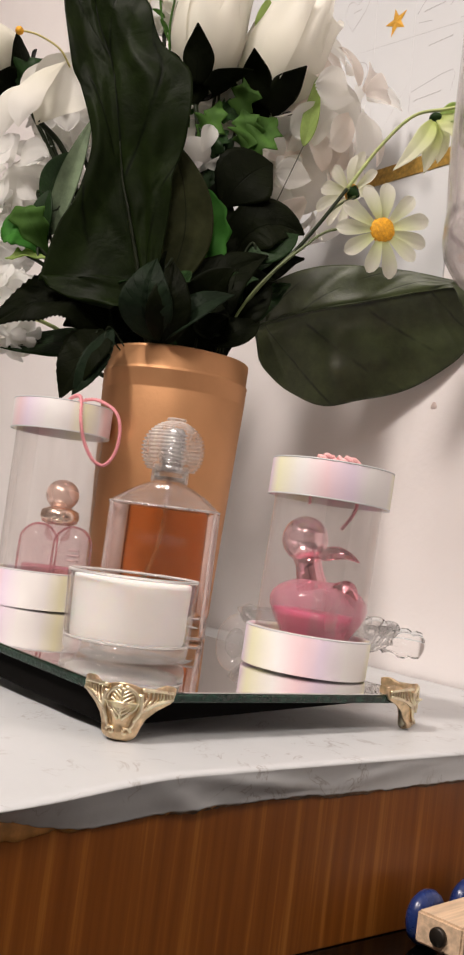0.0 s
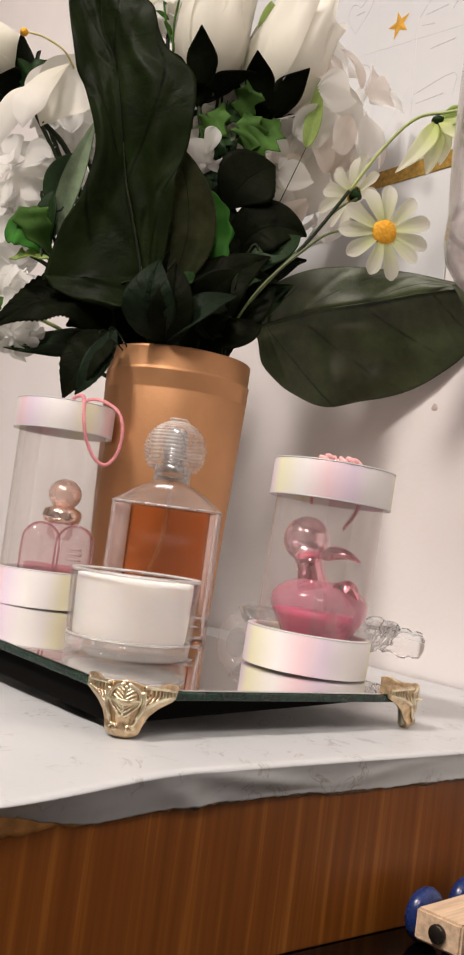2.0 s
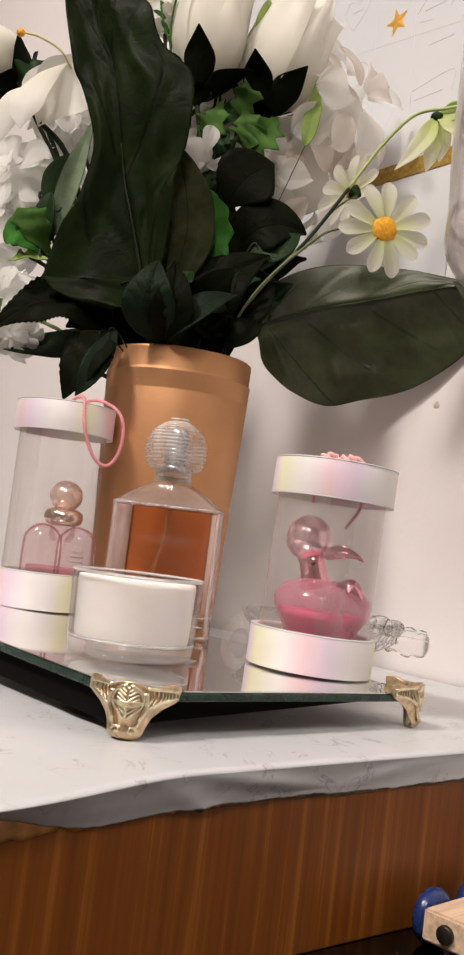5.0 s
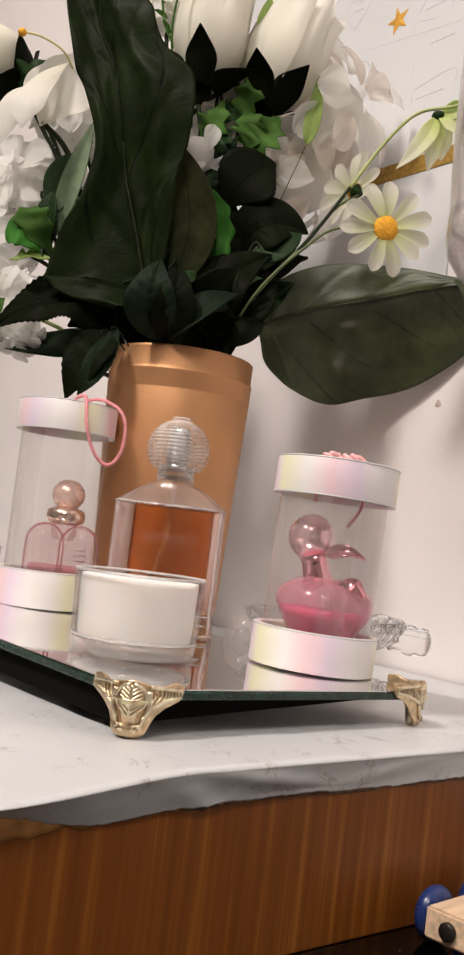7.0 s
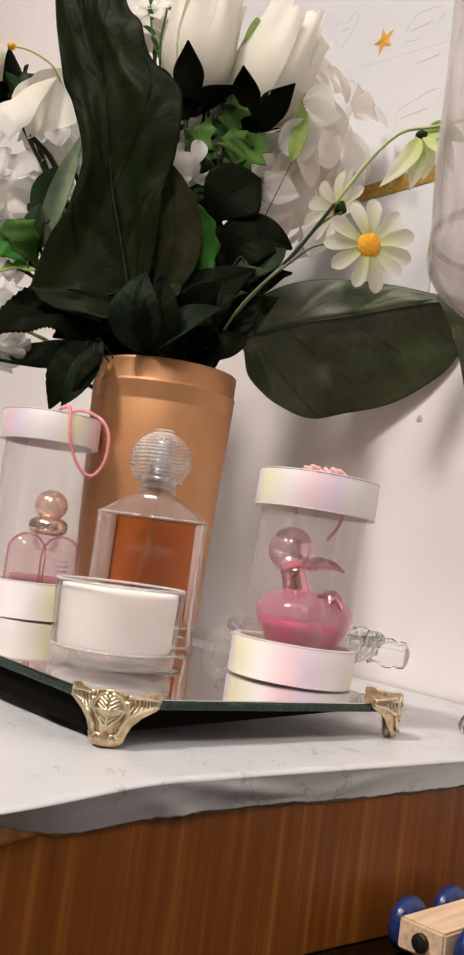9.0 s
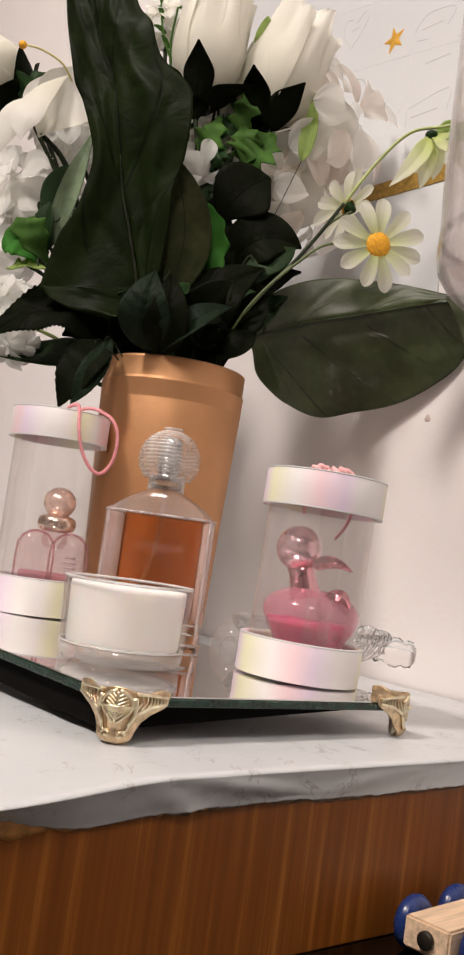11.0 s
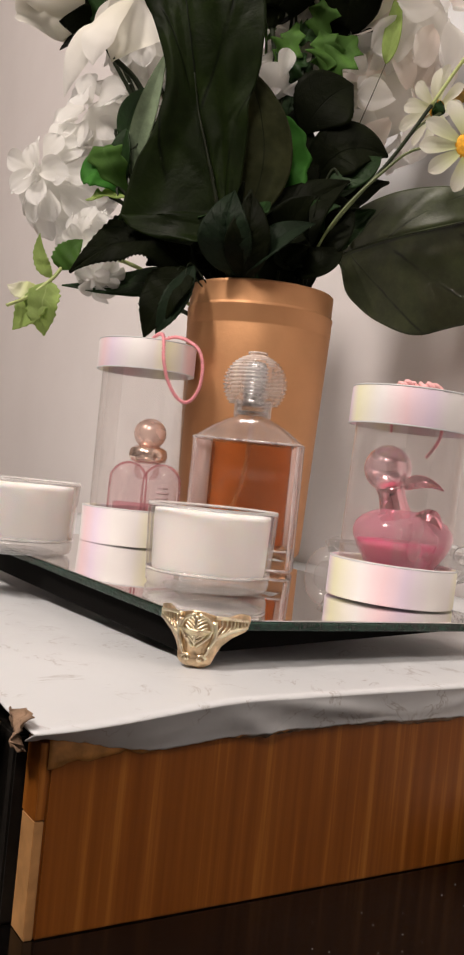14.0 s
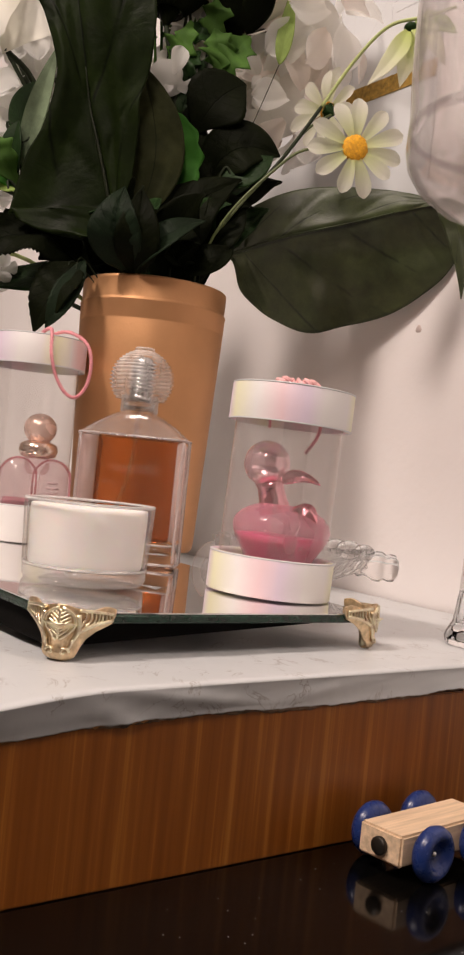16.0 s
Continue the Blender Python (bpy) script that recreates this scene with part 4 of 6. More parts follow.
part("glass_foot", loft([(rounded(BW * 0.93, BD * 0.9, 0.009, 7), 0.0006), (rounded(BW * 0.985, BD * 0.97, 0.0095, 7), 0.0025), (rounded(BW * 0.985, BD * 0.97, 0.0095, 7), 0.0125), (rounded(BW * 0.86, BD * 0.80, 0.008, 7), 0.0138)]), GLASS, flask, "thick clear glass foot")
# pale haze drawn as highlights on the glass edges; also colours the tube
EDGE = clear("drawn_edge", (0.96, 0.86, 0.85), 1.5, rough=0.15, haze=0.30)
for x, y in ((-0.0306, -0.0168), (0.0306, -0.0168), (0.0322, 0.0080), (-0.0322, 0.0080)):
    part("corner_shine", rod([(x, y, 0.003), (x, y, 0.040), (x, y, 0.0750)], 0.0011, n=6), EDGE, flask, "pale line drawn for the shine along a glass corner")
for k, z, r in ((0.99, 0.0758, 0.0008), (0.985, 0.0018, 0.0009), (0.96, 0.0130, 0.0007)):
    ring = [(px, py, z) for px, py in flask_outline(k, 0.010)]
    part("ridge_shine", rod([*ring, ring[0]], r, n=64, sides=6), EDGE, flask, "pale line drawn for the shine on a glass ridge")
part("dip_tube", rod([(0, -0.004, 0.092), (0.0005, -0.008, 0.070), (-0.003, -0.0100, 0.045), (-0.0125, -0.0100, 0.018)], 0.0014, n=20), EDGE, flask, "thin plastic tube")
# slabs of pinkish haze paint the refraction in the bottle's thick sides
PINKSIDE = clear("side_refraction_haze", (0.97, 0.90, 0.89), 1.2, rough=0.2, haze=0.34, haze_col=(0.95, 0.79, 0.77), even=True)
for x0, x1 in ((-0.0312, -0.0222), (0.0266, 0.0312)):
    part("glass_side", block(x0, x1, -0.0140, 0.0140, 0.0150, 0.0745, 0.0012), PINKSIDE, flask, "glass side, its pale pink refraction put in as haze")
part("sleeve", lathe([(0.0108, 0.0905), (0.0114, 0.0915), (0.0113, 0.1000), (0.0104, 0.1010), (0.0100, 0.0990), (0.0100, 0.0915)], 40), clear("clear_plastic_sleeve", (0.97, 0.97, 0.97), 1.5, rough=0.1, haze=0.30, haze_col=(0.93, 0.90, 0.88)), flask, "clear plastic sleeve")
part("collar", lathe([(0.0085, 0.0925), (0.0098, 0.0930), (0.0098, 0.0965), (0.0082, 0.0970), (0, 0.0970)], 32), GLASS, flask)
part("pump", lathe([(0.0052, 0.0965), (0.0068, 0.0968), (0.0068, 0.1010), (0.0062, 0.1014), (0.0062, 0.1220), (0.0050, 0.1240), (0, 0.1245)], 28, flute=0), SILVER, flask, "silver spray pump")
cap_profile = []
for k in range(61):
    a = math.pi * (0.12 + 0.80 * k / 60)
    rib = 0.0011 * (1 if k % 3 == 0 else -0.4)
    cap_profile.append(((0.0186 + rib) * math.sin(a), 0.1105 - 0.0186 * math.cos(a)))
part("ball_stopper", lathe([(0.0092, 0.0962), (0.0102, 0.0968), (0.0106, 0.0985), *[p for p in cap_profile if p[1] > 0.0985], (0.0062, 0.1289), (0.0058, 0.1302), (0, 0.1304)], 48), clear("ribbed_clear_plastic", (0.97, 0.97, 0.97), 1.5, rough=0.12, haze=0.38, haze_col=(0.98, 0.96, 0.94)), flask, "ribbed clear plastic ball")
for k in range(9):
    part("spring_turn", lathe([(0.0070, 0.0), (0.0080, 0.0005), (0.0070, 0.0010)], 28), SILVER, flask, "silver ring", m=pose(0, 0, 0.1025 + k * 0.0022))


# ---- round gift boxes ----
def gift_box(at, label, turn, h, hb, hl, lean=0.0):
    """h: whole height; hb, hl: heights of base and lid."""
    e = thing("gift_box", at, label, "gift box", "round gift boxes", turn=turn, lean=lean)
    part("base", lathe([(0, 0.0), (0.0325, 0.0002), (0.0331, 0.0008), (0.0332, hb - 0.0008), (0.0329, hb), (0.0300, hb), (0.0296, hb - 0.0014), (0.0294, 0.0040), (0, 0.0038)], 72), PEARL, e, "pearly foil paper base")
    part("tube", lathe([(0.0287, 0.0045), (0.0288, h * 0.5), (0.0287, h - 0.005)], 72), ACETATE, e, "clear plastic tube")
    part("tube_seam", surf(lambda u, v: (0.0284 * math.cos(2.2 + 0.5 * u), 0.0284 * math.sin(2.2 + 0.5 * u), 0.0045 + (h - 0.010) * v), 8, 2), ACETATE, e, "clear overlap of the plastic")
    part("lid", lathe([(0, h - 0.0035), (0.0294, h - 0.0035), (0.0298, h - hl + 0.0005), (0.0312, h - hl), (0.0325, h - hl + 0.0003), (0.0327, h - hl + 0.001), (0.0327, h - 0.0012), (0.0323, h - 0.0002), (0.0312, h), (0.0308, h - 0.0008), (0, h - 0.001)], 72), PEARL, e, "pearly foil paper lid")
    for name, z in (("lid_rim", h - 0.0006), ("lid_hem", h - hl + 0.0002), ("base_rim", hb - 0.0004)):
        r = 0.0331 if name == "base_rim" else 0.0326
        part(name, lathe([(r - 0.0006, z - 0.0004), (r + 0.0002, z - 0.0004), (r + 0.0003, z + 0.0002), (r - 0.0005, z + 0.0005), (r - 0.0006, z - 0.0004)], 72, flute=23, depth=0.003), PAPER, e, "white paper edge")
    return e


RB = (0.4790, 0.5310, tray_z(0.4790, 0.5310) + 0.0005)
LB = (0.4215, 0.7320, tray_z(0.4215, 0.732))
right_box = gift_box(RB, "pearly foil gift box with clear sides holding a pink bottle", 100.0, 0.1098, 0.0205, 0.0200, 1.9)
left_box = gift_box(LB, "taller pearly foil gift box with pink cord loop", 60.0, 0.1350, 0.0240, 0.0200)
part("cord_knot", rope([(-0.012, -0.006, 0.1093), (-0.007, -0.012, 0.1121), (-0.001, -0.006, 0.1123), (0.004, -0.013, 0.1123), (0.010, -0.009, 0.1119), (0.013, -0.003, 0.1093)], 0.0023, 50, 4), plain("pale_pink_cord", (0.86, 0.48, 0.48), 0.5, var=0.1, scale=300), right_box, "pale pink cord knot", m=pose(0, 0, 0, 0, 0, -137.0))
part("cord_inside", rope([(-0.004, -0.0165, 0.1062), (-0.0045, -0.0200, 0.0950), (-0.003, -0.0200, 0.0860), (0.002, -0.0180, 0.0770)], 0.0011, 40, 12), CORD, right_box, "pink cord hanging inside")
part("cord_inside", rope([(0.004, 0.012, 0.1062), (0.003, 0.013, 0.0960), (0.0025, 0.0125, 0.0870)], 0.0009, 24, 8), CORD, right_box, "pink cord hanging inside")

# ---- pink apple-shaped scent bottle inside its box ----
AA = (RB[0] + 0.0022, RB[1] - 0.0016, RB[2] + 0.0037)


apple = thing("apple_perfume_bottle", AA, "pink apple-shaped perfume bottle with pink chrome ball cap and leaf", "perfume bottle", turn=-37.0, lean=1.9)
PINKSHELL = clear("frosted_pink_glass", (0.97, 0.74, 0.80), 1.5, gloss=(0.95, 0.9, 0.9), rough=0.12, haze=0.32, haze_col=(0.88, 0.36, 0.49), even=True)
part("body", lathe([(0, 0.0030), (0.0080, 0.0006), (0.0135, 0.0), (0.0155, 0.0060), (0.0190, 0.0165), (0.0234, 0.0235), (0.0257, 0.0285), (0.0262, 0.0318), (0.0252, 0.0355), (0.0220, 0.0392), (0.0170, 0.0420), (0.0115, 0.0438), (0.0080, 0.0440), (0, 0.0435)], 56, flute=5, depth=0.012), PINKSHELL, apple, "frosted pink glass body")
part("pink_liquid", lathe([(0, 0.0040), (0.0125, 0.0020), (0.0142, 0.0060), (0.0176, 0.0165), (0.0218, 0.0235), (0.0238, 0.0270), (0.0150, 0.0276), (0, 0.0273)], 48, flute=5, depth=0.012), plain("deep_pink_liquid", (0.86, 0.045, 0.29), 0.3, var=0.15, scale=60, bumpy=0, sss=0.3), apple, "deep pink liquid")
neck_axis = facing_frame((-0.0050, 0, 0.0415), (-0.28, 0, 0.96))
part("neck", lathe([(0.0082, -0.0028), (0.0080, 0), (0.0084, 0.0010), (0.0074, 0.0045), (0.0070, 0.0110), (0.0080, 0.0140), (0, 0.0143)], 32), ROSECHROME, apple, "pink chrome neck", m=neck_axis)
part("ball_cap", ball(0.0124, (0, 0, 0.0240), 32, 22), plain("pink_mirror_plastic", (0.97, 0.58, 0.63), 0.16, 0.75, var=0.16, scale=110, bumpy=0.35, fine=120, depth=0.0012), apple, "glossy pink mirrored ball", m=neck_axis)
part("leaf", leaf_sheet((-0.0030, -0.006, 0.0560), (0.0067, -0.010, 0.0595), (0.0175, -0.010, 0.0565), 0.0082, (0.1, -0.9, 0.5), fold=0.3, swell=0.30), ROSECHROME, apple, "pink chrome leaf", solid=0.0008)
part("leaf", leaf_sheet((0.0040, -0.0165, 0.0420), (0.0115, -0.0215, 0.0438), (0.0170, -0.0220, 0.0370), 0.0095, (0.2, -0.8, 0.6), fold=-0.3, swell=0.5), ROSECHROME, apple, "pink chrome leaf", solid=0.0010)

# ---- small twin-lobed scent bottle in the other box ----
MA = (LB[0] + 0.0060, LB[1] - 0.0040, LB[2] + 0.0042)
mini = thing("small_perfume_bottle", MA, "small pink-tinted glass perfume bottle with rose-gold cap", "perfume bottle", turn=-33.0)
PINKEDGE = clear("pink_glass_edge", (0.90, 0.58, 0.62), 1.5, rough=0.1, haze=0.15)
PINKFILM = clear("pink_tinted_glass", (0.975, 0.87, 0.88), 1.6, rough=0.08, haze=0.05)
for s in (-1, 1):
    part("glass_lobe", lathe([(0, 0.0), (0.0105, 0.0004), (0.0128, 0.0030), (0.0134, 0.0200), (0.0132, 0.0310), (0.0118, 0.0405), (0.0085, 0.0475), (0.0035, 0.0502), (0, 0.0505)], 36, scale=(0.92, 0.62)), PINKFILM, mini, "pink-tinted glass lobe", m=pose(0.0112 * s, 0, 0, 0, 3 * s, 0))
    part("drawn_edge", rod([(0.0112 * s + 0.0122 * math.cos(q), -0.004, 0.0375 + 0.0128 * math.sin(q)) if 0 <= q <= math.pi else (0.0112 * s + (0.0122 if q < 0 else -0.0122), -0.004, 0.004) for q in (-1, 0, 0.52, 1.05, 1.57, 2.09, 2.62, math.pi, 4)], 0.0008, n=48), PINKEDGE, mini, "deeper pink glass edge")
part("pink_juice", loft([(rounded(0.040, 0.010, 0.005), 0.0015), (rounded(0.042, 0.011, 0.0055), 0.022), (rounded(0.040, 0.010, 0.005), 0.0235)]), clear("rose_liquid", (0.95, 0.66, 0.73), 1.1, rough=0.05, haze=0.12, haze_col=(0.85, 0.35, 0.45)), mini, "pink liquid")
part("shoulder", lathe([(0.006, 0.0400), (0.0085, 0.0440), (0.0080, 0.0480), (0.0075, 0.0515), (0, 0.0515)], 32, scale=(1, 0.7)), PINKFILM, mini, "pink glass shoulder")
part("collar", lathe([(0.0078, 0.0505), (0.0118, 0.0522), (0.0130, 0.0560), (0.0122, 0.0598), (0.0088, 0.0620), (0, 0.0625)], 40), ROSEGOLD, mini, "rose-gold ring")
part("cap", ball(0.0109, (0, 0, 0.0705), 28, 20, (1, 1, 0.95)), plain("blush_mirror_plastic", (0.90, 0.64, 0.55), 0.26, 0.45, var=0.10, scale=80, bumpy=0.05), mini, "blush see-through ball cap")
for k, w in enumerate((0.0070, 0.0085, 0.0080)):
    part("print_bar", block(-w / 2, w / 2, -0.0003, 0.0003, -0.0007, 0.0007), TEXTGREY, mini, "faint printed line", m=pose(0.0128, -0.0088, 0.0350 - 0.0034 * k))

part("cord_loop", shift(rope([(0.4190, 0.7280, 0.1552), (0.4189, 0.7177, 0.1625), (0.4158, 0.6991, 0.1610), (0.4123, 0.6884, 0.1455), (0.4151, 0.6858, 0.1324), (0.4211, 0.6826, 0.1218), (0.4278, 0.6800, 0.1194), (0.4334, 0.6779, 0.1277), (0.4352, 0.6780, 0.1416), (0.4343, 0.6832, 0.1533), (0.4317, 0.6961, 0.1604), (0.4270, 0.7101, 0.1625), (0.4180, 0.7300, 0.1552)], 0.00125, 170, 46), LB), CORD, left_box, "twisted pink cord loop", m=pose(0, 0, 0, 0, 0, -60.0))

# ---- copper vase ----
VA = (0.5055, 0.7298, tray_z(0.5055, 0.7298))
vase = thing("copper_vase", VA, "tall brushed copper-coloured metal vase full of artificial flowers", "vase")
part("body", lathe([(0, 0.0040), (0.036, 0.0034), (0.0395, 0.0002), (0.0425, 0.0), (0.0442, 0.0022), (0.0449, 0.0070), (0.0466, 0.050), (0.0492, 0.110), (0.0513, 0.1555), (0.0511, 0.1562), (0.0514, 0.1569), (0.0516, 0.1670), (0.0519, 0.1680), (0.0519, 0.1690), (0.0512, 0.1698), (0.0509, 0.1706), (0.0511, 0.1830), (0.0510, 0.1846), (0.0503, 0.1852), (0.0496, 0.1840), (0.0486, 0.1650), (0.0445, 0.050), (0.040, 0.0075), (0, 0.0070)], 96), COPPER, vase)
part("filler", lathe([(0, 0.150), (0.0474, 0.150), (0.0474, 0.154), (0, 0.156)], 40), DARKSIDE, vase, "dark foam filler")

# ---- cut-glass dish behind the box ----
DA = (0.5440, 0.5930, 0.0)
dish = thing("crystal_dish", DA, "small clear pressed-glass dish with curled handles", "glass dish", turn=-37.0)
part("bowl", lathe([(0, 0.0140), (0.012, 0.0140), (0.0150, 0.0), (0.0195, 0.0), (0.0185, 0.0060), (0.0150, 0.0150), (0.0190, 0.0230), (0.0330, 0.0265), (0.0420, 0.0320), (0.0475, 0.0390), (0.0490, 0.0420), (0.0470, 0.0432), (0.0400, 0.0370), (0.0300, 0.0315), (0, 0.0280)], 160, scale=(1, 0.62), flute=20, depth=0.035), CRYSTAL, dish)
for k, (x, z, r) in enumerate(((0.0330, 0.0425, 0.0078), (0.0430, 0.0410, 0.0070), (0.0250, 0.0440, 0.0060))):
    part("scallop", ball(r, (0, 0, 0), 24, 16, (1, 0.6, 0.75)), CUTGLASS, dish, "rounded glass scallop", m=pose(x, -0.018 + 0.008 * (k == 1), z))
for k in range(11):
    a0 = radians(-84 + 9.5 * k)
    part("rib", rod([(r * math.cos(a0), 0.62 * r * math.sin(a0) - 0.0006, z) for r, z in ((0.0485, 0.0425), (0.0465, 0.0345), (0.0390, 0.0282), (0.0290, 0.0240), (0.0190, 0.0175))], 0.0013, 0.0010, n=16, sides=6), CUTGLASS, dish, "moulded glass rib")
# even white haze put in for the bright highlights of the smooth handle
LOBE = clear("lobe_highlight_haze", (0.93, 0.93, 0.93), 1.6, rough=0.06, haze=0.15, haze_col=(0.97, 0.95, 0.94), even=True)


def knobby(length, r):
    """A stubby moulded handle with ridges round and along it."""
    steps = ((0.0, 0.0), (0.62, 0.02), (0.86, 0.10), (0.72, 0.24), (0.80, 0.34), (1.0, 0.46), (1.02, 0.60), (0.84, 0.70), (0.94, 0.80), (0.88, 0.92), (0.55, 0.99), (0.0, 1.0))
    return lathe([(r * a, length * b) for a, b in steps], 64, flute=8, depth=0.07)


part("handle", knobby(0.027, 0.0086), CUTGLASS, dish, "stubby ridged glass handle", m=pose(0.0375, -0.012, 0.0345, 0, 92, 0))
part("handle", ball(0.0155, (0, 0, 0), 40, 24, (0.78, 0.55, 1.05)), LOBE, dish, "smooth rounded glass handle", m=pose(-0.0490, -0.0041, 0.0226, 0, 8, 0))
part("handle_core", ball(0.0085, (0, 0, 0), 24, 16, (0.70, 0.5, 1.1)), LOBE, dish, "thicker glass inside the handle", m=pose(-0.0500, -0.0051, 0.0206, 0, 8, 0))
part("knob", ball(0.0062, (0, 0, 0), 24, 16, (0.9, 0.8, 1.0)), LOBE, dish, "small glass knob", m=pose(-0.0432, -0.0035, 0.0394))

# ---- tall stemmed glass beside the wall ----
GA = (0.585, 0.472, 0.0)
goblet = thing("stemmed_glass", GA, "tall clear glass vase with wide bowl on a long stem", "glass vase")
part("foot", lathe([(0, 0.0008), (0.017, 0.0), (0.0205, 0.0014), (0.0212, 0.0045), (0.0198, 0.0080), (0.0172, 0.0130), (0.0160, 0.0220), (0.0150, 0.0300), (0, 0.0300)], 56, flute=9, depth=0.03), GLASS, goblet, "moulded clear glass foot")
part("stem", lathe([(0.0152, 0.0302), (0.0142, 0.0600), (0.0134, 0.1100), (0.0137, 0.1767), (0.0145, 0.2196), (0.0177, 0.2271)], 48), GOBLET, goblet, "hollow clear glass stem")
bowl_outer = [(0.0150, 0.2282), (0.0322, 0.2330), (0.0472, 0.2399), (0.0600, 0.2501), (0.0662, 0.2598), (0.0682, 0.2689), (0.0680, 0.2775), (0.0675, 0.2860), (0.0684, 0.3032), (0.0693, 0.3289), (0.0690, 0.3804), (0.0697, 0.4554), (0.0718, 0.4983)]
part("bowl", lathe([*bowl_outer, (0.0725, 0.4992), (0.0710, 0.4987), *[(r - 0.0010, z + 0.0006) for r, z in bowl_outer[::-1]], (0.0, 0.2279)], 80), GOBLET, goblet, "wide clear glass bowl")
part("seam", lathe([(0.0656, 0.2775), (0.0678, 0.2791), (0.0675, 0.2828), (0.0652, 0.2812)], 80), clear("hazy_glass_seam", (0.80, 0.77, 0.77), 1.5, rough=0.2, haze=0.2), goblet, "hazy glass seam")

# ---- wooden toy wagon on the black counter ----
YA = (0.4589, 0.4000, LOW)
wagon = thing("toy_wagon", YA, "pale wooden toy wagon with dark blue wheels", "toy", turn=6.2)
WR, HB = 0.0113, 0.0108
part("body", block(-0.0142, 0.0480, -HB, HB, 0.0060, 0.0186, 0.0010, 4), TOYWOOD, wagon, smooth=False)
part("magnet", lathe([(0, 0.0), (0.0032, 0.0), (0.0037, 0.0006), (0.0037, 0.0020), (0.0032, 0.0026), (0, 0.0026)], 24), DARK, wagon, "round dark magnet", m=pose(-0.0164, -0.0005, 0.0120, 0, 90, 0))
for sx in (0.000, 0.0316):
    for sy in (-1, 1):
        w = part("wheel", lathe([(0.0016, 0.0), (0.0060, 0.0), (0.0088, 0.0007), (0.0105, 0.0022), (WR, 0.0044), (0.0107, 0.0066), (0.0092, 0.0081), (0.0072, 0.0085), (0.0058, 0.0074), (0.0050, 0.0046), (0.0016, 0.0046)], 36), BLUE, wagon, "dark blue wooden wheel", m=pose(sx, sy * (HB + 0.0004), WR, -90 * sy, 0, 0))
        part("axle_pin", lathe([(0, 0.0), (0.0014, 0.0), (0.0016, 0.0050), (0.0009, 0.0058), (0, 0.0059)], 12), SILVER, w, "metal pin")

# ---- wall chart ----
CH = (WX - 0.0022, 0.80, 0.40)
chart = thing("wall_chart", CH, "white wall chart with faint pencil grid and gold bottom strip", "wall chart")
part("sheet", shift(block(WX - 0.0021, WX - 0.0003, 0.6485, 1.02, 0.298, 0.70, 0.0003, 1), CH), PAPER, chart, smooth=False)
part("gold_strip", shift(loft([([(WX - 0.0029, 0.6495), (WX - 0.0022, 0.6495), (WX - 0.0022, 1.02), (WX - 0.0029, 1.02)], 0.3985), ([(WX - 0.0029, 0.6495), (WX - 0.0022, 0.6495), (WX - 0.0022, 1.02), (WX - 0.0029, 1.02)], 0.4125)]), CH), GOLDTAPE, chart, "gold glitter strip", smooth=False)


def stroke(pts, r, material, name="pencil_line", label=""):
    part(name, shift(rod([(WX - 0.00212, y, z) for y, z in pts], r, n=max(2, 3 * (len(pts) - 1)), sides=4), CH), material, chart, label, smooth=False)


for a, b in (((0.7635, 0.62), (0.7470, 0.415)), ((0.7135, 0.60), (0.7035, 0.415)), ((0.6590, 0.58), (0.6515, 0.415)), ((0.82, 0.5990), (0.6510, 0.5750)), ((0.80, 0.5335), (0.6500, 0.5165)), ((0.7390, 0.4430), (0.7110, 0.4810))):
    stroke((a, b), 0.00012, PENCIL)
stroke([(0.7880, 0.5560), (0.7990, 0.5720), (0.7970, 0.5850), (0.7890, 0.5840), (0.7840, 0.5800), (0.7740, 0.5870), (0.7690, 0.5810), (0.7740, 0.5700), (0.7880, 0.5560)], 0.0003, PENCIL, "heart_outline")
stroke([(0.7760, 0.5230), (0.7650, 0.5180), (0.7610, 0.5080), (0.7660, 0.4990)], 0.0004, PENCILDARK, "curved_outline")
for pts in ([(0.7080, 0.5420), (0.6960, 0.5540), (0.6740, 0.5530), (0.6640, 0.5480), (0.6720, 0.5360)], [(0.7050, 0.5335), (0.6900, 0.5305)], [(0.7050, 0.4730), (0.6620, 0.4790), (0.6620, 0.4600)], [(0.7060, 0.4700), (0.7055, 0.4560)], [(0.6590, 0.5215), (0.6530, 0.5205)]):
    stroke(pts, 0.0002, PENCILDARK, "note_outline")
for y0, y1, z in ((0.789, 0.778, 0.5735), (0.700, 0.676, 0.5415), (0.691, 0.664, 0.5085), (0.701, 0.670, 0.4640)):
    n = 5
    for k in range(n):
        a, b = y0 + (y1 - y0) * k / n, y0 + (y1 - y0) * (k + 0.72) / n
        stroke([(a, z), (b, z + 0.0006)], 0.0004, PENCIL, "writing_bar")
star = thing("star_sticker", (WX - 0.0024, 0.732, 0.5445), "gold foil star sticker on the chart", "sticker")
sb = bmesh.new()
ring = []
for k in range(10):
    r = (0.0132 if k % 2 == 0 else 0.0052)
    a = radians(90 + 36 * k - 14)
    ring.append(sb.verts.new((0, r * math.cos(a), r * math.sin(a))))
mid = sb.verts.new((-0.0006, 0, 0))
for k in range(10):
    sb.faces.new((ring[k], ring[(k + 1) % 10], mid))
sb.faces.new(ring[::-1])
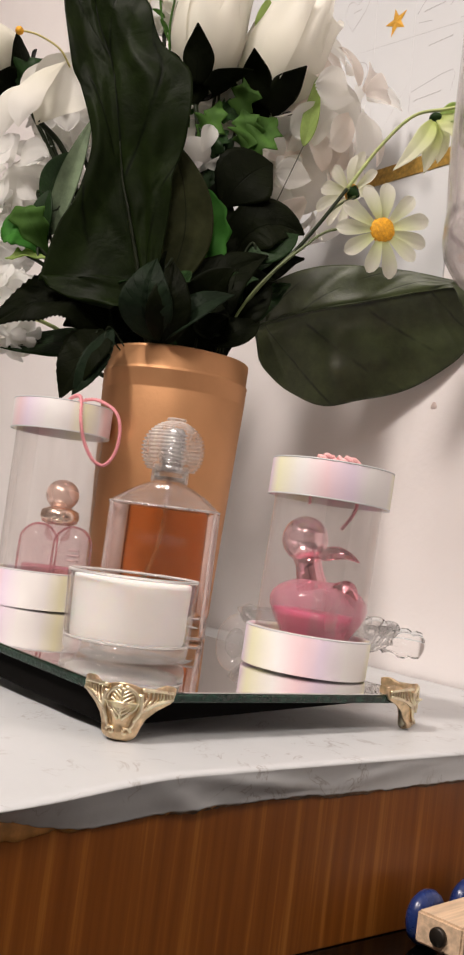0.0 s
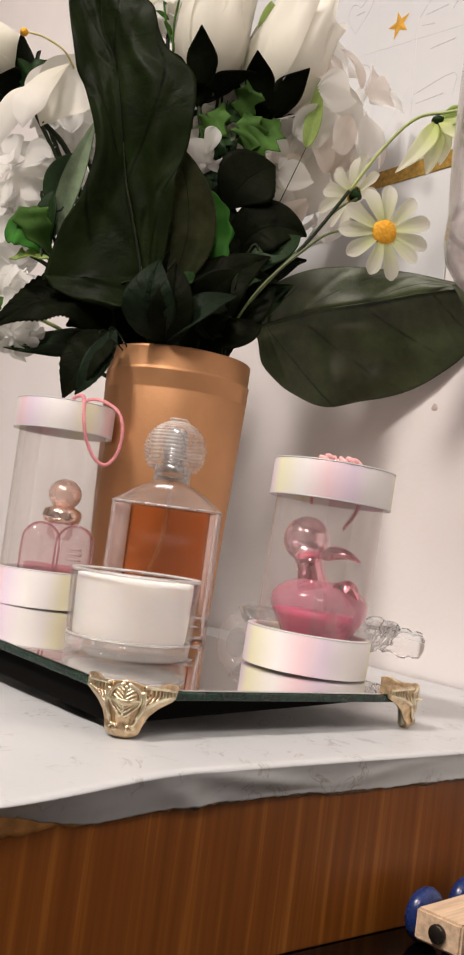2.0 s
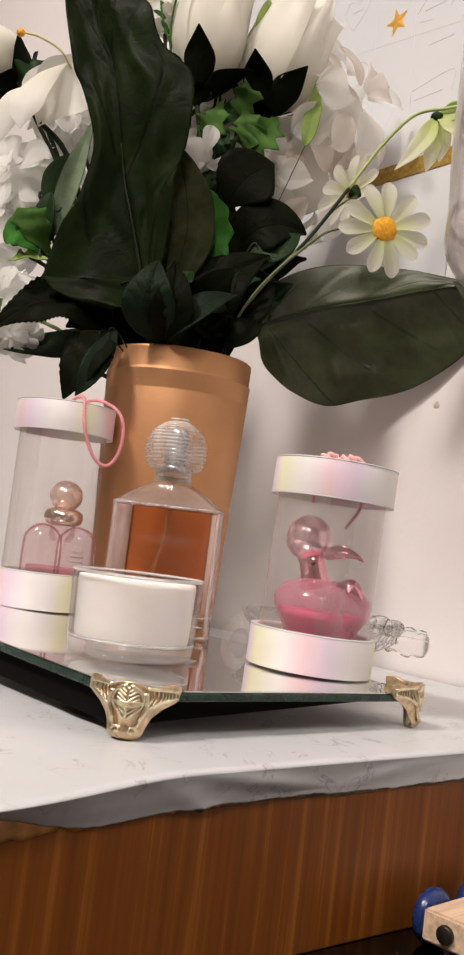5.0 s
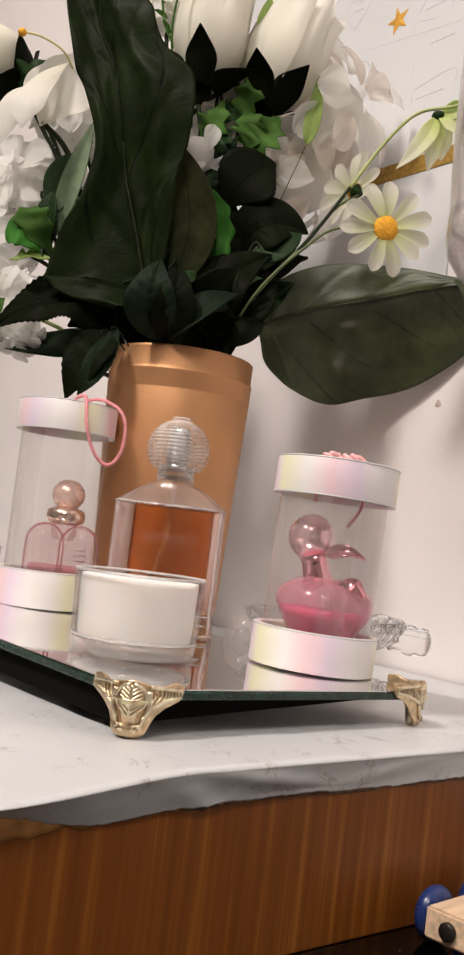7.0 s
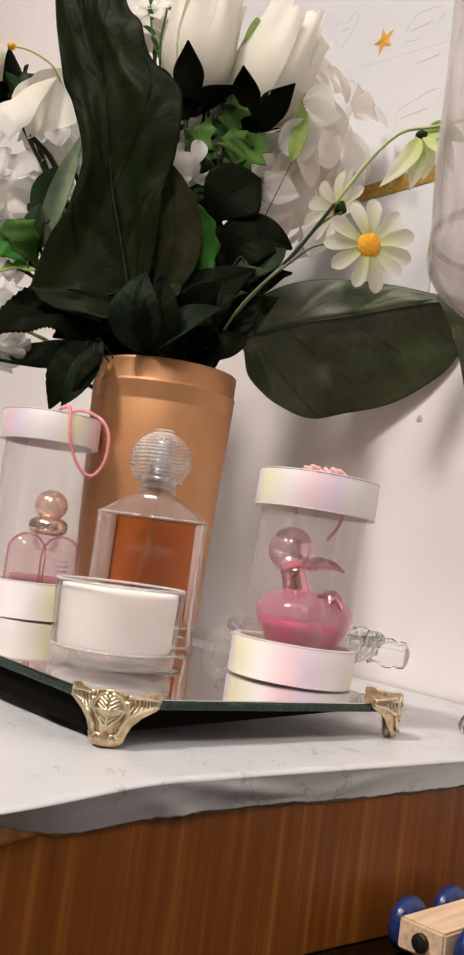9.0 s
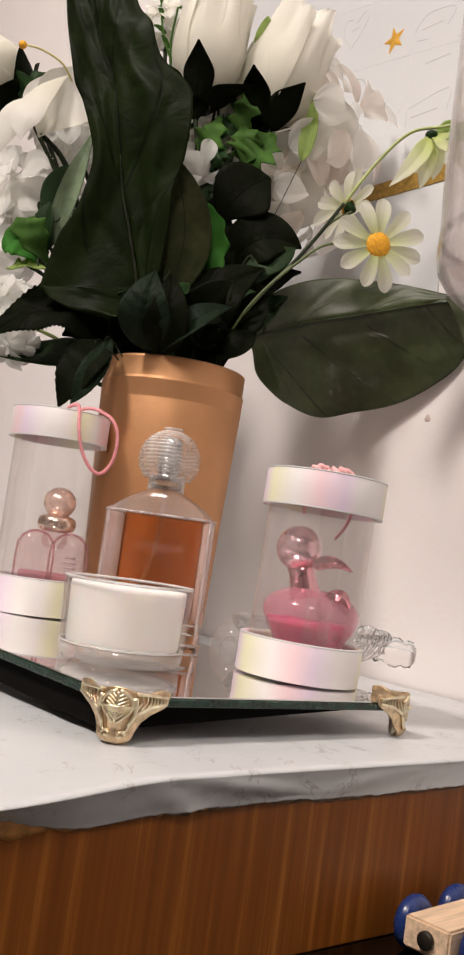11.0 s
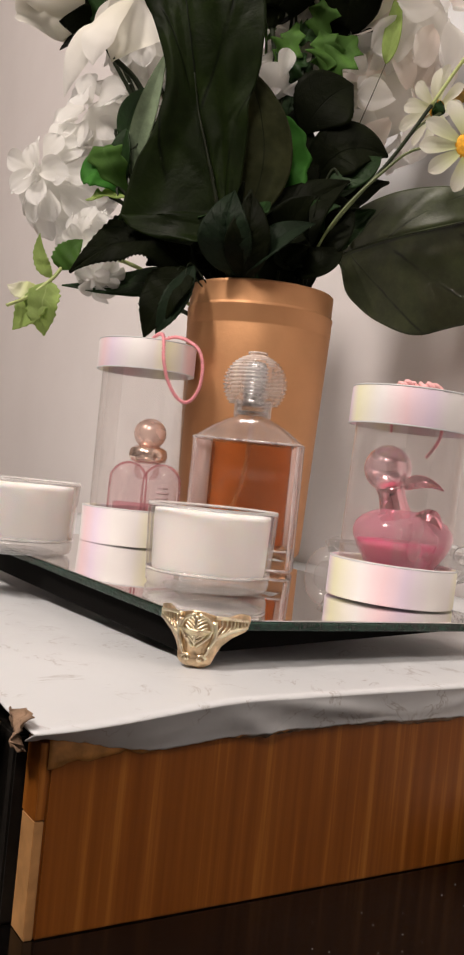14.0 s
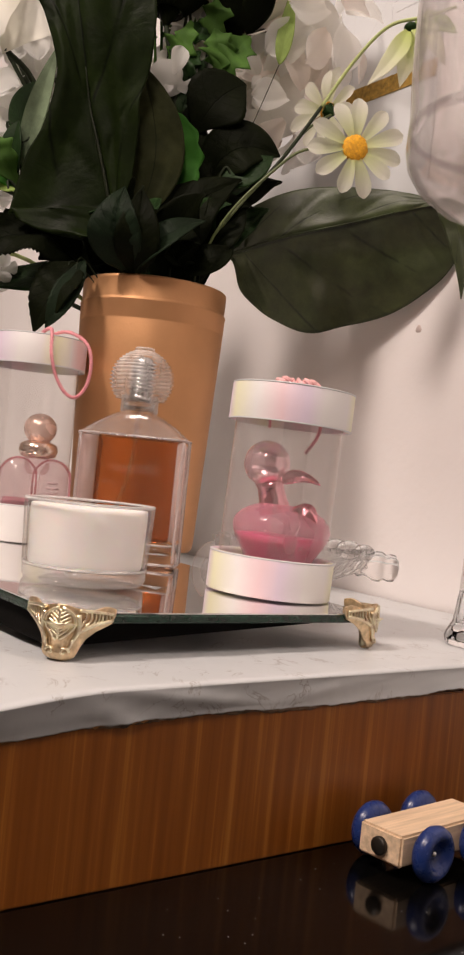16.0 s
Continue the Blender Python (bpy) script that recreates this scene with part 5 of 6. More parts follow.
part("star", sb, STARGOLD, star, smooth=False)
mark = thing("wall_mark", (WX, 0.644, 0.205), "small brownish stain on the wall", "stain")
part("stain", lathe([(0, 0.0006), (0.0022, 0.0004), (0.0030, 0.0001), (0.0030, -0.001), (0, -0.001)], 14, flute=3, depth=0.12), plain("brown_stain", (0.58, 0.48, 0.45), 0.6), mark, m=pose(0, 0, 0, 0, -90, 0))


# ---- artificial flowers and leaves in the vase ----
ROOT = (0.5055, 0.7298, 0.174)


def in_vase(dx=0.0, dy=0.0):
    return (ROOT[0] + dx, ROOT[1] + dy, ROOT[2])


NEAR = TOWARDS
# the broad leaves
upright = thing("broad_leaf", in_vase(-0.015, -0.012), "large upright dark green glossy artificial leaf with a rolled lobe", "leaf", "leaves in the vase")
UPRIGHT_SPINE = [(0.4619, 0.7196, 0.2324), (0.4593, 0.7183, 0.2402), (0.4570, 0.7179, 0.2499), (0.4547, 0.7186, 0.2614), (0.4448, 0.7240, 0.2983), (0.4393, 0.7276, 0.3190), (0.4342, 0.7302, 0.3462), (0.4280, 0.7342, 0.3822), (0.4232, 0.7384, 0.4037), (0.4151, 0.7462, 0.4273), (0.4110, 0.7524, 0.4480), (0.4066, 0.7612, 0.4857), (0.4041, 0.7700, 0.5206), (0.4029, 0.7753, 0.5411)]
UPRIGHT_HALVES = [(0.0194, 0.0067), (0.0471, 0.0101), (0.0613, 0.0126), (0.0671, 0.0159), (0.0462, 0.0303), (0.0278, 0.0370), (0.0185, 0.0485), (0.0228, 0.0533), (0.0267, 0.0365), (0.0230, 0.0375), (0.0210, 0.0308), (0.0182, 0.0251), (0.0114, 0.0149), (0.0009, 0.0009)]


def upright_bulge(u, s):
    """The lower lobe rolls forward and its rim turns under; a soft fold runs up the other half."""
    roll = 0.016 * max(0.0, 1 - u / 0.24) ** 2 * math.exp(-((s + 0.60) / 0.45) ** 2)
    return roll + 0.003 * math.exp(-((s - 0.45 + 0.5 * (u - 0.5)) / 0.14) ** 2) * max(0.0, math.sin(math.pi * u))


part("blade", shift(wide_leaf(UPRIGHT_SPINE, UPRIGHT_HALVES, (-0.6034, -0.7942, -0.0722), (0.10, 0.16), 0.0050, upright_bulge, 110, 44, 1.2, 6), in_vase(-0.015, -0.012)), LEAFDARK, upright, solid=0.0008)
part("midrib", shift(rod([Vector(p) + Vector((-0.6034, -0.7942, -0.0722)) * -0.0014 for p in UPRIGHT_SPINE[1:7]], 0.0028, 0.0003, n=40), in_vase(-0.015, -0.012)), DARKRIB, upright, "raised midrib")
part("stem", shift(rod([in_vase(-0.015, -0.012), UPRIGHT_SPINE[0], UPRIGHT_SPINE[1]], 0.0026, 0.0022), in_vase(-0.015, -0.012)), STEMDARK, upright)
leaf("broad_leaf", [in_vase(-0.008, -0.010)], (0.4724, 0.7152, 0.2476), (0.4824, 0.7081, 0.2973), (0.4680, 0.7188, 0.3555), 0.040, (-0.45, -0.85, 0.20), LEAFBROWN, "brownish green leaf half hidden by a larger one", fold=0.06, wave=0.05, swell=0.52, rumple=0.001, nu=50, nv=20, curl=0.1, seed=0.2, stem_r=0.0018, blunt=0.7)
drooping = thing("broad_leaf", in_vase(0.012, -0.015), "large drooping dark green glossy leaf folded along its midrib", "leaf", "leaves in the vase")
DROOP_SPINE = [(0.5235, 0.7058, 0.2284), (0.5507, 0.7067, 0.2405), (0.5587, 0.7079, 0.2444), (0.5683, 0.7076, 0.2495), (0.5862, 0.7059, 0.2585), (0.6124, 0.6950, 0.2695), (0.6305, 0.6681, 0.2760), (0.6449, 0.6390, 0.2821), (0.6534, 0.6146, 0.2847), (0.6596, 0.5974, 0.2839), (0.6639, 0.5869, 0.2809)]
DROOP_HALVES = [(0.0013, 0.0013), (0.0090, 0.0027), (0.0154, 0.0254), (0.0229, 0.0393), (0.0306, 0.0551), (0.0347, 0.0721), (0.0286, 0.0730), (0.0181, 0.0684), (0.0080, 0.0569), (0.0044, 0.0438), (0.0013, 0.0260)]


def droop_bulge(u, s):
    """A swag across the hanging half, hollow above and full towards the hem."""
    if s < 0:
        return 0.003 * math.sin(3 * math.pi * u) * s
    swag = s - 0.66 + 0.22 * math.cos(2 * math.pi * (u - 0.45))
    under = -0.010 * (1 - math.exp(-s / 0.07)) + 0.010 * max(0.0, s - 0.35) ** 1.5
    return under + 0.0015 * math.exp(-(swag / 0.20) ** 2) - 0.002 * math.exp(-((swag + 0.34) / 0.18) ** 2) + 0.004 * s * math.sin(9 * u + 0.2) - 0.016 * s * max(0.0, u - 0.72) * 3


part("blade", shift(wide_leaf(DROOP_SPINE, DROOP_HALVES, (-0.6034, -0.7942, -0.0722), (-0.36, -0.40), 0.0014, droop_bulge, 110, 44, 0.4, 6, (0.1436, -0.0192, -0.9894)), in_vase(0.012, -0.015)), LEAFOLIVE, drooping, solid=0.0008)
part("midrib", shift(rod([Vector(p) + Vector((-0.6034, -0.7942, -0.0722)) * 0.0010 for p in DROOP_SPINE[:8]], 0.0013, 0.0006, n=40), in_vase(0.012, -0.015)), STEMRIB, drooping, "raised midrib")
part("folded_tip", shift(leaf_sheet((0.6509, 0.6089, 0.2859), (0.6627, 0.5939, 0.2682), (0.6655, 0.5863, 0.2180), 0.018, (-0.8, -0.5, 0.1), fold=0.3, wave=0.1, nu=30, nv=10, seed=0.7), in_vase(0.012, -0.015)), LEAFOLIVE, drooping, "tip of the leaf bent down", solid=0.0007)
part("stem", shift(rod([in_vase(0.012, -0.015), (0.5121, 0.6902, 0.2131), DROOP_SPINE[0], DROOP_SPINE[1]], 0.0014, 0.0012), in_vase(0.012, -0.015)), STEMRIB, drooping)
leaf("broad_leaf", [in_vase(-0.02, 0.0)], (0.4484, 0.7417, 0.2161), (0.4137, 0.7482, 0.2318), (0.3801, 0.7847, 0.2063), 0.052, (-0.5, -0.6, 0.55), LEAFDUSK, "dark serrated artificial leaf hanging over the vase", teeth=26, tooth=0.10, wave=0.10, fold=0.15, veins=6, nu=52, nv=14, seed=0.9)
leaf("broad_leaf", [in_vase(-0.02, 0.005)], (0.4590, 0.7473, 0.2170), (0.4288, 0.7742, 0.2058), (0.3865, 0.8144, 0.2019), 0.034, (-0.4, -0.5, 0.7), LEAFMID, "dark green leaf hanging beside the vase", wave=0.1, fold=0.1, nu=30, nv=12, seed=2.9)
leaf("small_leaf", [in_vase(-0.02, -0.01)], (0.4420, 0.7281, 0.2132), (0.4238, 0.7208, 0.1916), (0.4165, 0.7301, 0.1618), 0.034, (-0.7, -0.6, 0.2), LEAFDUSK, "dark pointed leaf drooping over the rim", stem_r=0.0006, teeth=14, tooth=0.12, fold=0.2, wave=0.1, nu=36, seed=0.2)
leaf("small_leaf", [in_vase(-0.02, -0.006)], (0.4440, 0.7213, 0.2150), (0.4275, 0.7132, 0.1856), (0.4210, 0.7223, 0.1652), 0.018, (-0.6, -0.7, 0.1), LEAFTEAL, "green pointed leaf drooping over the rim", stem_r=0.0006, teeth=12, tooth=0.08, fold=0.2, wave=0.1, nu=36, seed=3.3)
# the tuft round the vase's mouth
leaf("small_leaf", [in_vase(-0.005, -0.02)], (0.4670, 0.7021, 0.2102), (0.4457, 0.6858, 0.2320), (0.4540, 0.6925, 0.2620), 0.036, (-0.7, -0.65, 0.0), LEAFTEAL, "mid green ribbed leaf at the vase's mouth", veins=8, fold=0.12, wave=0.05, nu=48, nv=18, seed=0.7)
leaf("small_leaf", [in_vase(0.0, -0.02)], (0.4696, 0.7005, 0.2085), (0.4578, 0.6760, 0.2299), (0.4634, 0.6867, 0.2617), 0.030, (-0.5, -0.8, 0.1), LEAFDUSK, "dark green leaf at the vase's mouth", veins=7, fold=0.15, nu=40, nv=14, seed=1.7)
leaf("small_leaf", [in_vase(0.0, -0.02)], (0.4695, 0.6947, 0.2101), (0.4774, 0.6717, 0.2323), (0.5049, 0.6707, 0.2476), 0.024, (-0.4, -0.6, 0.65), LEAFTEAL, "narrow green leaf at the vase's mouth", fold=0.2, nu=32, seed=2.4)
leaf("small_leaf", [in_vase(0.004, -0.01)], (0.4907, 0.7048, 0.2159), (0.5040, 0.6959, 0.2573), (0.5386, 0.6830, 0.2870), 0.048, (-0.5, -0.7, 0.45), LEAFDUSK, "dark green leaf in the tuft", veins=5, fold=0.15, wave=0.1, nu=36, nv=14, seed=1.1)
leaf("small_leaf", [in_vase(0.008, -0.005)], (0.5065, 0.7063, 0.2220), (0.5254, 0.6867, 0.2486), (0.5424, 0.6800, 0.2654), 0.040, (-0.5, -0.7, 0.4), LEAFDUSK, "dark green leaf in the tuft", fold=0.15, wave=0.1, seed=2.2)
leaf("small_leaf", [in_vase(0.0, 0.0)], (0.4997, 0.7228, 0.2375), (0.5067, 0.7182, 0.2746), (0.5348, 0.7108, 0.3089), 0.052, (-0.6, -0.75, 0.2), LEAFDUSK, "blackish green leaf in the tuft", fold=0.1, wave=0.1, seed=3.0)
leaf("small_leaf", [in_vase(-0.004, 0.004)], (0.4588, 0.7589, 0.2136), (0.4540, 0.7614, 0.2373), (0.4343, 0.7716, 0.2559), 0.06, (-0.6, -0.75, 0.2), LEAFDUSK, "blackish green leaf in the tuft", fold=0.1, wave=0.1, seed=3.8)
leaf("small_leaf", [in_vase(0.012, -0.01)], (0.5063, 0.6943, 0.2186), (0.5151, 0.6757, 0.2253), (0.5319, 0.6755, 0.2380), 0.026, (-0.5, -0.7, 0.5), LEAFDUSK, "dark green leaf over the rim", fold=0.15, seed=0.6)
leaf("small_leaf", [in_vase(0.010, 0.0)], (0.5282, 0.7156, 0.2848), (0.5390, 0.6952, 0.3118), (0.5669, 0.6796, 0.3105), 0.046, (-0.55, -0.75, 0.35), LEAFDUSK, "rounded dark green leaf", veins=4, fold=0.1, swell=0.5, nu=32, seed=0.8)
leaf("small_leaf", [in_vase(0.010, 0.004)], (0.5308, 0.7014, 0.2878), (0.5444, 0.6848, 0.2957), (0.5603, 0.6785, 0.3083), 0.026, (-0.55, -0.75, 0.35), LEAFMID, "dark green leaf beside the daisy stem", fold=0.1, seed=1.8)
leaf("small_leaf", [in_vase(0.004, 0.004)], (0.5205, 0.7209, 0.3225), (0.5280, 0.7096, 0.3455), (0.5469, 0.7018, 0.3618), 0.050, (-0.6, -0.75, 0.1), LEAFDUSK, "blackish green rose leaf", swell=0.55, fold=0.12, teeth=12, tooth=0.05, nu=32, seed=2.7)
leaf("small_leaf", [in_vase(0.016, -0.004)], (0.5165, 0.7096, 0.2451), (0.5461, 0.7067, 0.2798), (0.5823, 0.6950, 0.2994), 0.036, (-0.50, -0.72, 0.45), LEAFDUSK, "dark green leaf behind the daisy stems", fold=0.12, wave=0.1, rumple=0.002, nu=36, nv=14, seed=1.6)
leaf("small_leaf", [in_vase(0.016, -0.004)], (0.5234, 0.7056, 0.2315), (0.5499, 0.7057, 0.2586), (0.5771, 0.7008, 0.2791), 0.030, (-0.50, -0.72, 0.45), LEAFMID, "dark green leaf beside the drooping leaf", fold=0.12, wave=0.1, rumple=0.002, nu=36, nv=14, seed=2.1)
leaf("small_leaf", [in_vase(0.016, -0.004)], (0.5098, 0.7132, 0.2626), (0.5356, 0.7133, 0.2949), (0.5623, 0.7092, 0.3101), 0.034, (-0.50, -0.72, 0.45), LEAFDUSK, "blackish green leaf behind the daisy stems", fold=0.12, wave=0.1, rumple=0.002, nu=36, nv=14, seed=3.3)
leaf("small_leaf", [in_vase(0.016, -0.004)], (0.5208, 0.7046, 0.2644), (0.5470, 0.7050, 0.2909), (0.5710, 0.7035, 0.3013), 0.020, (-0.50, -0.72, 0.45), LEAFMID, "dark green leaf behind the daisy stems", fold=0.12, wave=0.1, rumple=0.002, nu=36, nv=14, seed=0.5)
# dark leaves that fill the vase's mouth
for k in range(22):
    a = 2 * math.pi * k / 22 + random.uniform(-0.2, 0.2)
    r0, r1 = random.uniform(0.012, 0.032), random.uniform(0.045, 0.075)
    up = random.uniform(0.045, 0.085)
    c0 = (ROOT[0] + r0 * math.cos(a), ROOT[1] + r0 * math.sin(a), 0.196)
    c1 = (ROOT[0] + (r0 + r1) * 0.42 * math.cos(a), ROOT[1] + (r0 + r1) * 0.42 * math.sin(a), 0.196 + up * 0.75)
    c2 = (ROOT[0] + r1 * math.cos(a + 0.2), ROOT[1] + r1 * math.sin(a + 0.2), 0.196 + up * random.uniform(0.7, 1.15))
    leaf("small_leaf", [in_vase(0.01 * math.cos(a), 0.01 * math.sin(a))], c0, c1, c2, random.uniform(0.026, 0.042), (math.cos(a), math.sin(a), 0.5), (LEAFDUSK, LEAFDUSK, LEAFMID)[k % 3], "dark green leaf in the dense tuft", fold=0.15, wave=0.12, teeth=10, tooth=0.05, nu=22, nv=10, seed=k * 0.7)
# sage-backed leaf and bright clover-like leaves
leaf("small_leaf", [in_vase(-0.02, 0.0)], (0.4136, 0.7746, 0.2799), (0.4194, 0.7686, 0.3253), (0.4281, 0.7629, 0.3703), 0.0165, (-0.62, -0.75, 0.1), LEAFSAGE, "sage green back of an artificial leaf", fold=0.2, nu=30, seed=0.3)
leaf("small_leaf", [in_vase(-0.02, 0.004)], (0.4099, 0.7830, 0.2999), (0.4131, 0.7816, 0.3254), (0.4201, 0.7783, 0.3452), 0.018, (-0.6, -0.75, 0.1), LEAFMID, "green lobed artificial leaf", swell=0.5, seed=1.3)
leaf("small_leaf", [in_vase(-0.02, 0.002)], (0.4148, 0.7753, 0.2621), (0.4062, 0.7737, 0.2880), (0.4079, 0.7729, 0.3118), 0.018, (-0.8, -0.5, 0.1), LEAFMID, "green lobed artificial leaf", swell=0.6, seed=1.9)
leaf("small_leaf", [in_vase(-0.02, 0.002)], (0.4125, 0.7709, 0.2629), (0.3884, 0.7705, 0.2732), (0.3815, 0.7787, 0.2683), 0.026, (-0.5, -0.7, 0.5), LEAFVIVID, "bright green clover-like leaf", swell=0.55, blunt=0.6, teeth=3, tooth=0.35, wave=0.15, seed=2.3)
leaf("small_leaf", [in_vase(-0.02, 0.002)], (0.4129, 0.7706, 0.2652), (0.3947, 0.7678, 0.2833), (0.3923, 0.7743, 0.2947), 0.024, (-0.6, -0.7, 0.3), LEAFBRIGHT, "bright green clover-like leaf", swell=0.6, blunt=0.6, teeth=3, tooth=0.35, wave=0.15, seed=3.6)
leaf("small_leaf", [in_vase(-0.02, 0.002)], (0.4111, 0.7660, 0.2617), (0.3920, 0.7635, 0.2580), (0.3839, 0.7724, 0.2550), 0.018, (-0.3, -0.5, 0.8), LEAFPALE, "pale green clover-like leaf", swell=0.55, blunt=0.6, teeth=3, tooth=0.35, wave=0.15, seed=0.1)
leaf("small_leaf", [in_vase(0.0, -0.006)], (0.5023, 0.7139, 0.2732), (0.5042, 0.7113, 0.2990), (0.4980, 0.7157, 0.3292), 0.032, (-0.62, -0.75, 0.1), LEAFVIVID, "bright green lobed leaf", swell=0.45, blunt=0.45, wave=0.12, teeth=4, tooth=0.25, seed=1.0)
leaf("small_leaf", [in_vase(0.0, -0.006)], (0.5051, 0.7312, 0.2817), (0.5124, 0.7240, 0.2862), (0.5236, 0.7188, 0.2831), 0.022, (-0.6, -0.7, 0.2), LEAFVIVID, "bright green lobed leaf", swell=0.55, blunt=0.6, wave=0.2, seed=2.6)
# jagged ivy-like leaves among the roses
for a, b, c, w, s in (((0.5044, 0.7436, 0.3760), (0.5091, 0.7346, 0.3870), (0.5163, 0.7359, 0.4090), 0.020, 0.2), ((0.5087, 0.7408, 0.3650), (0.5117, 0.7329, 0.3734), (0.5236, 0.7309, 0.3867), 0.022, 1.4), ((0.5313, 0.7317, 0.3970), (0.5319, 0.7252, 0.4167), (0.5441, 0.7226, 0.4424), 0.020, 2.5), ((0.5330, 0.7244, 0.3695), (0.5396, 0.7135, 0.3832), (0.5521, 0.7104, 0.4012), 0.030, 3.1), ((0.5346, 0.7233, 0.3722), (0.5319, 0.7191, 0.3865), (0.5305, 0.7262, 0.4046), 0.022, 0.9), ((0.5150, 0.7427, 0.4058), (0.5210, 0.7327, 0.4004), (0.5365, 0.7281, 0.4027), 0.018, 1.9)):
    leaf("ivy_leaf", [in_vase(0.002, 0.004)], a, b, c, w, (-0.6, -0.75, 0.1), (LEAFBRIGHT, LEAFMID, LEAFBRIGHT)[int(s) % 3], "jagged green artificial ivy leaf", teeth=4, tooth=0.7, wave=0.25, fold=0.2, swell=0.5, nu=36, seed=s)
leaf("small_leaf", [in_vase(0.006, 0.01)], (0.5424, 0.7361, 0.4697), (0.5431, 0.7295, 0.4808), (0.5461, 0.7335, 0.5018), 0.015, (-0.6, -0.75, 0.0), LEAFPALE, "pale green leaf behind a rose", swell=0.5, blunt=0.7, seed=0.4)
leaf("small_leaf", [in_vase(0.01, 0.01)], (0.5789, 0.7085, 0.3891), (0.5785, 0.7023, 0.4114), (0.5821, 0.7058, 0.4478), 0.014, (-0.8, -0.5, 0.0), LEAFPALE, "pale green narrow leaf under a bloom", fold=0.3, seed=0.9, stem_r=0.0004)
leaf("ivy_leaf", [in_vase(-0.012, 0.008), (0.4470, 0.8154, 0.3257)], (0.4028, 0.8349, 0.4014), (0.4023, 0.8275, 0.4143), (0.4158, 0.8241, 0.4284), 0.022, (-0.6, -0.75, 0.1), LEAFMID, "jagged green leaf under a rose", teeth=4, tooth=0.6, wave=0.25, fold=0.2, nu=36, seed=0.8)
leaf("ivy_leaf", [in_vase(-0.012, 0.008), (0.4470, 0.8154, 0.3257)], (0.4019, 0.8352, 0.4012), (0.4107, 0.8262, 0.4154), (0.4248, 0.8256, 0.4356), 0.014, (-0.6, -0.75, 0.1), LEAFBRIGHT, "jagged green leaf under a rose", teeth=4, tooth=0.6, wave=0.25, fold=0.2, nu=36, seed=1.6)
# roses
rose([in_vase(0.0, 0.004), (0.5124, 0.7384, 0.3306)], (0.5014, 0.7455, 0.4141), (0.5122, 0.7505, 0.5187), 0.0285, "cream-white artificial rose with dark green sepals", 0.4)
rose([in_vase(0.006, 0.006), (0.5333, 0.7364, 0.3417), (0.5442, 0.7349, 0.3882)], (0.5494, 0.7311, 0.4124), (0.5776, 0.7223, 0.5131), 0.0320, "cream-white artificial rose leaning outwards", 1.3)
rose([in_vase(-0.01, 0.01), (0.4491, 0.8199, 0.3274)], (0.4043, 0.8450, 0.4125), (0.3588, 0.8772, 0.4409), 0.0290, "cream-white artificial rose at the bouquet's side", 2.2)
# full blooms
full_bloom("artificial_peony", [in_vase(-0.012, 0.012), (0.4534, 0.8289, 0.2964)], (0.4292, 0.8583, 0.3374), (-0.75, -0.35, 0.35), 0.046, "full white artificial peony", (WHITEPETAL,), 22, wide=1.1)
full_bloom("artificial_peony", [in_vase(-0.014, 0.010), (0.4481, 0.8315, 0.2710)], (0.3999, 0.8698, 0.2921), (-0.85, -0.35, 0.0), 0.044, "full white artificial peony hanging outwards", (WHITEPETAL,), 32, wide=0.95)
full_bloom("artificial_peony", [in_vase(-0.014, 0.008), (0.4330, 0.8054, 0.2489)], (0.4140, 0.8321, 0.2414), (-0.7, -0.5, -0.2), 0.026, "small white artificial bloom under a peony", (WHITEPETAL,), 30)
full_bloom("artificial_peony", [in_vase(0.01, 0.012), (0.5831, 0.7496, 0.3560)], (0.6145, 0.7309, 0.4335), (0.25, -0.75, 0.25), 0.060, "blush-white artificial peony near the wall", (BLUSHPETAL, WHITEPETAL), 16, wide=1.0)
full_bloom("artificial_peony", [in_vase(0.01, 0.012), (0.5779, 0.7536, 0.3301)], (0.6070, 0.7436, 0.3778), (0.1, -0.8, -0.1), 0.052, "blush-white artificial bloom near the wall", (BLUSHPETAL, WHITEPETAL), 15, wide=1.0)
full_bloom("artificial_peony", [in_vase(0.0, 0.012)], (0.5406, 0.7737, 0.4200), (-0.4, -0.7, 0.2), 0.024, "small white artificial bloom among the leaves", (WHITEPETAL,), 30)
full_bloom("artificial_peony", [in_vase(-0.002, 0.0)], (0.5045, 0.7435, 0.3640), (-0.15, -0.65, -0.75), 0.028, "small white artificial bloom among the leaves", (WHITEPETAL,), 5, spread=1.3, wide=0.8)
full_bloom("artificial_peony", [in_vase(0.0, 0.016)], (0.4954, 0.8014, 0.4963), (-0.5, -0.6, 0.4), 0.022, "small white filler bloom", (WHITEPETAL, CREAMPETAL), 34)
full_bloom("artificial_peony", [in_vase(0.0, 0.016)], (0.5764, 0.7485, 0.4113), (-0.3, -0.8, 0.1), 0.026, "small white artificial bloom among the leaves", (WHITEPETAL, CREAMPETAL), 24)
full_bloom("artificial_peony", [in_vase(-0.014, 0.0)], (0.4081, 0.7947, 0.2118), (-0.7, -0.5, -0.5), 0.020, "small white artificial bloom below a leaf", (WHITEPETAL,), 12, spread=1.4)

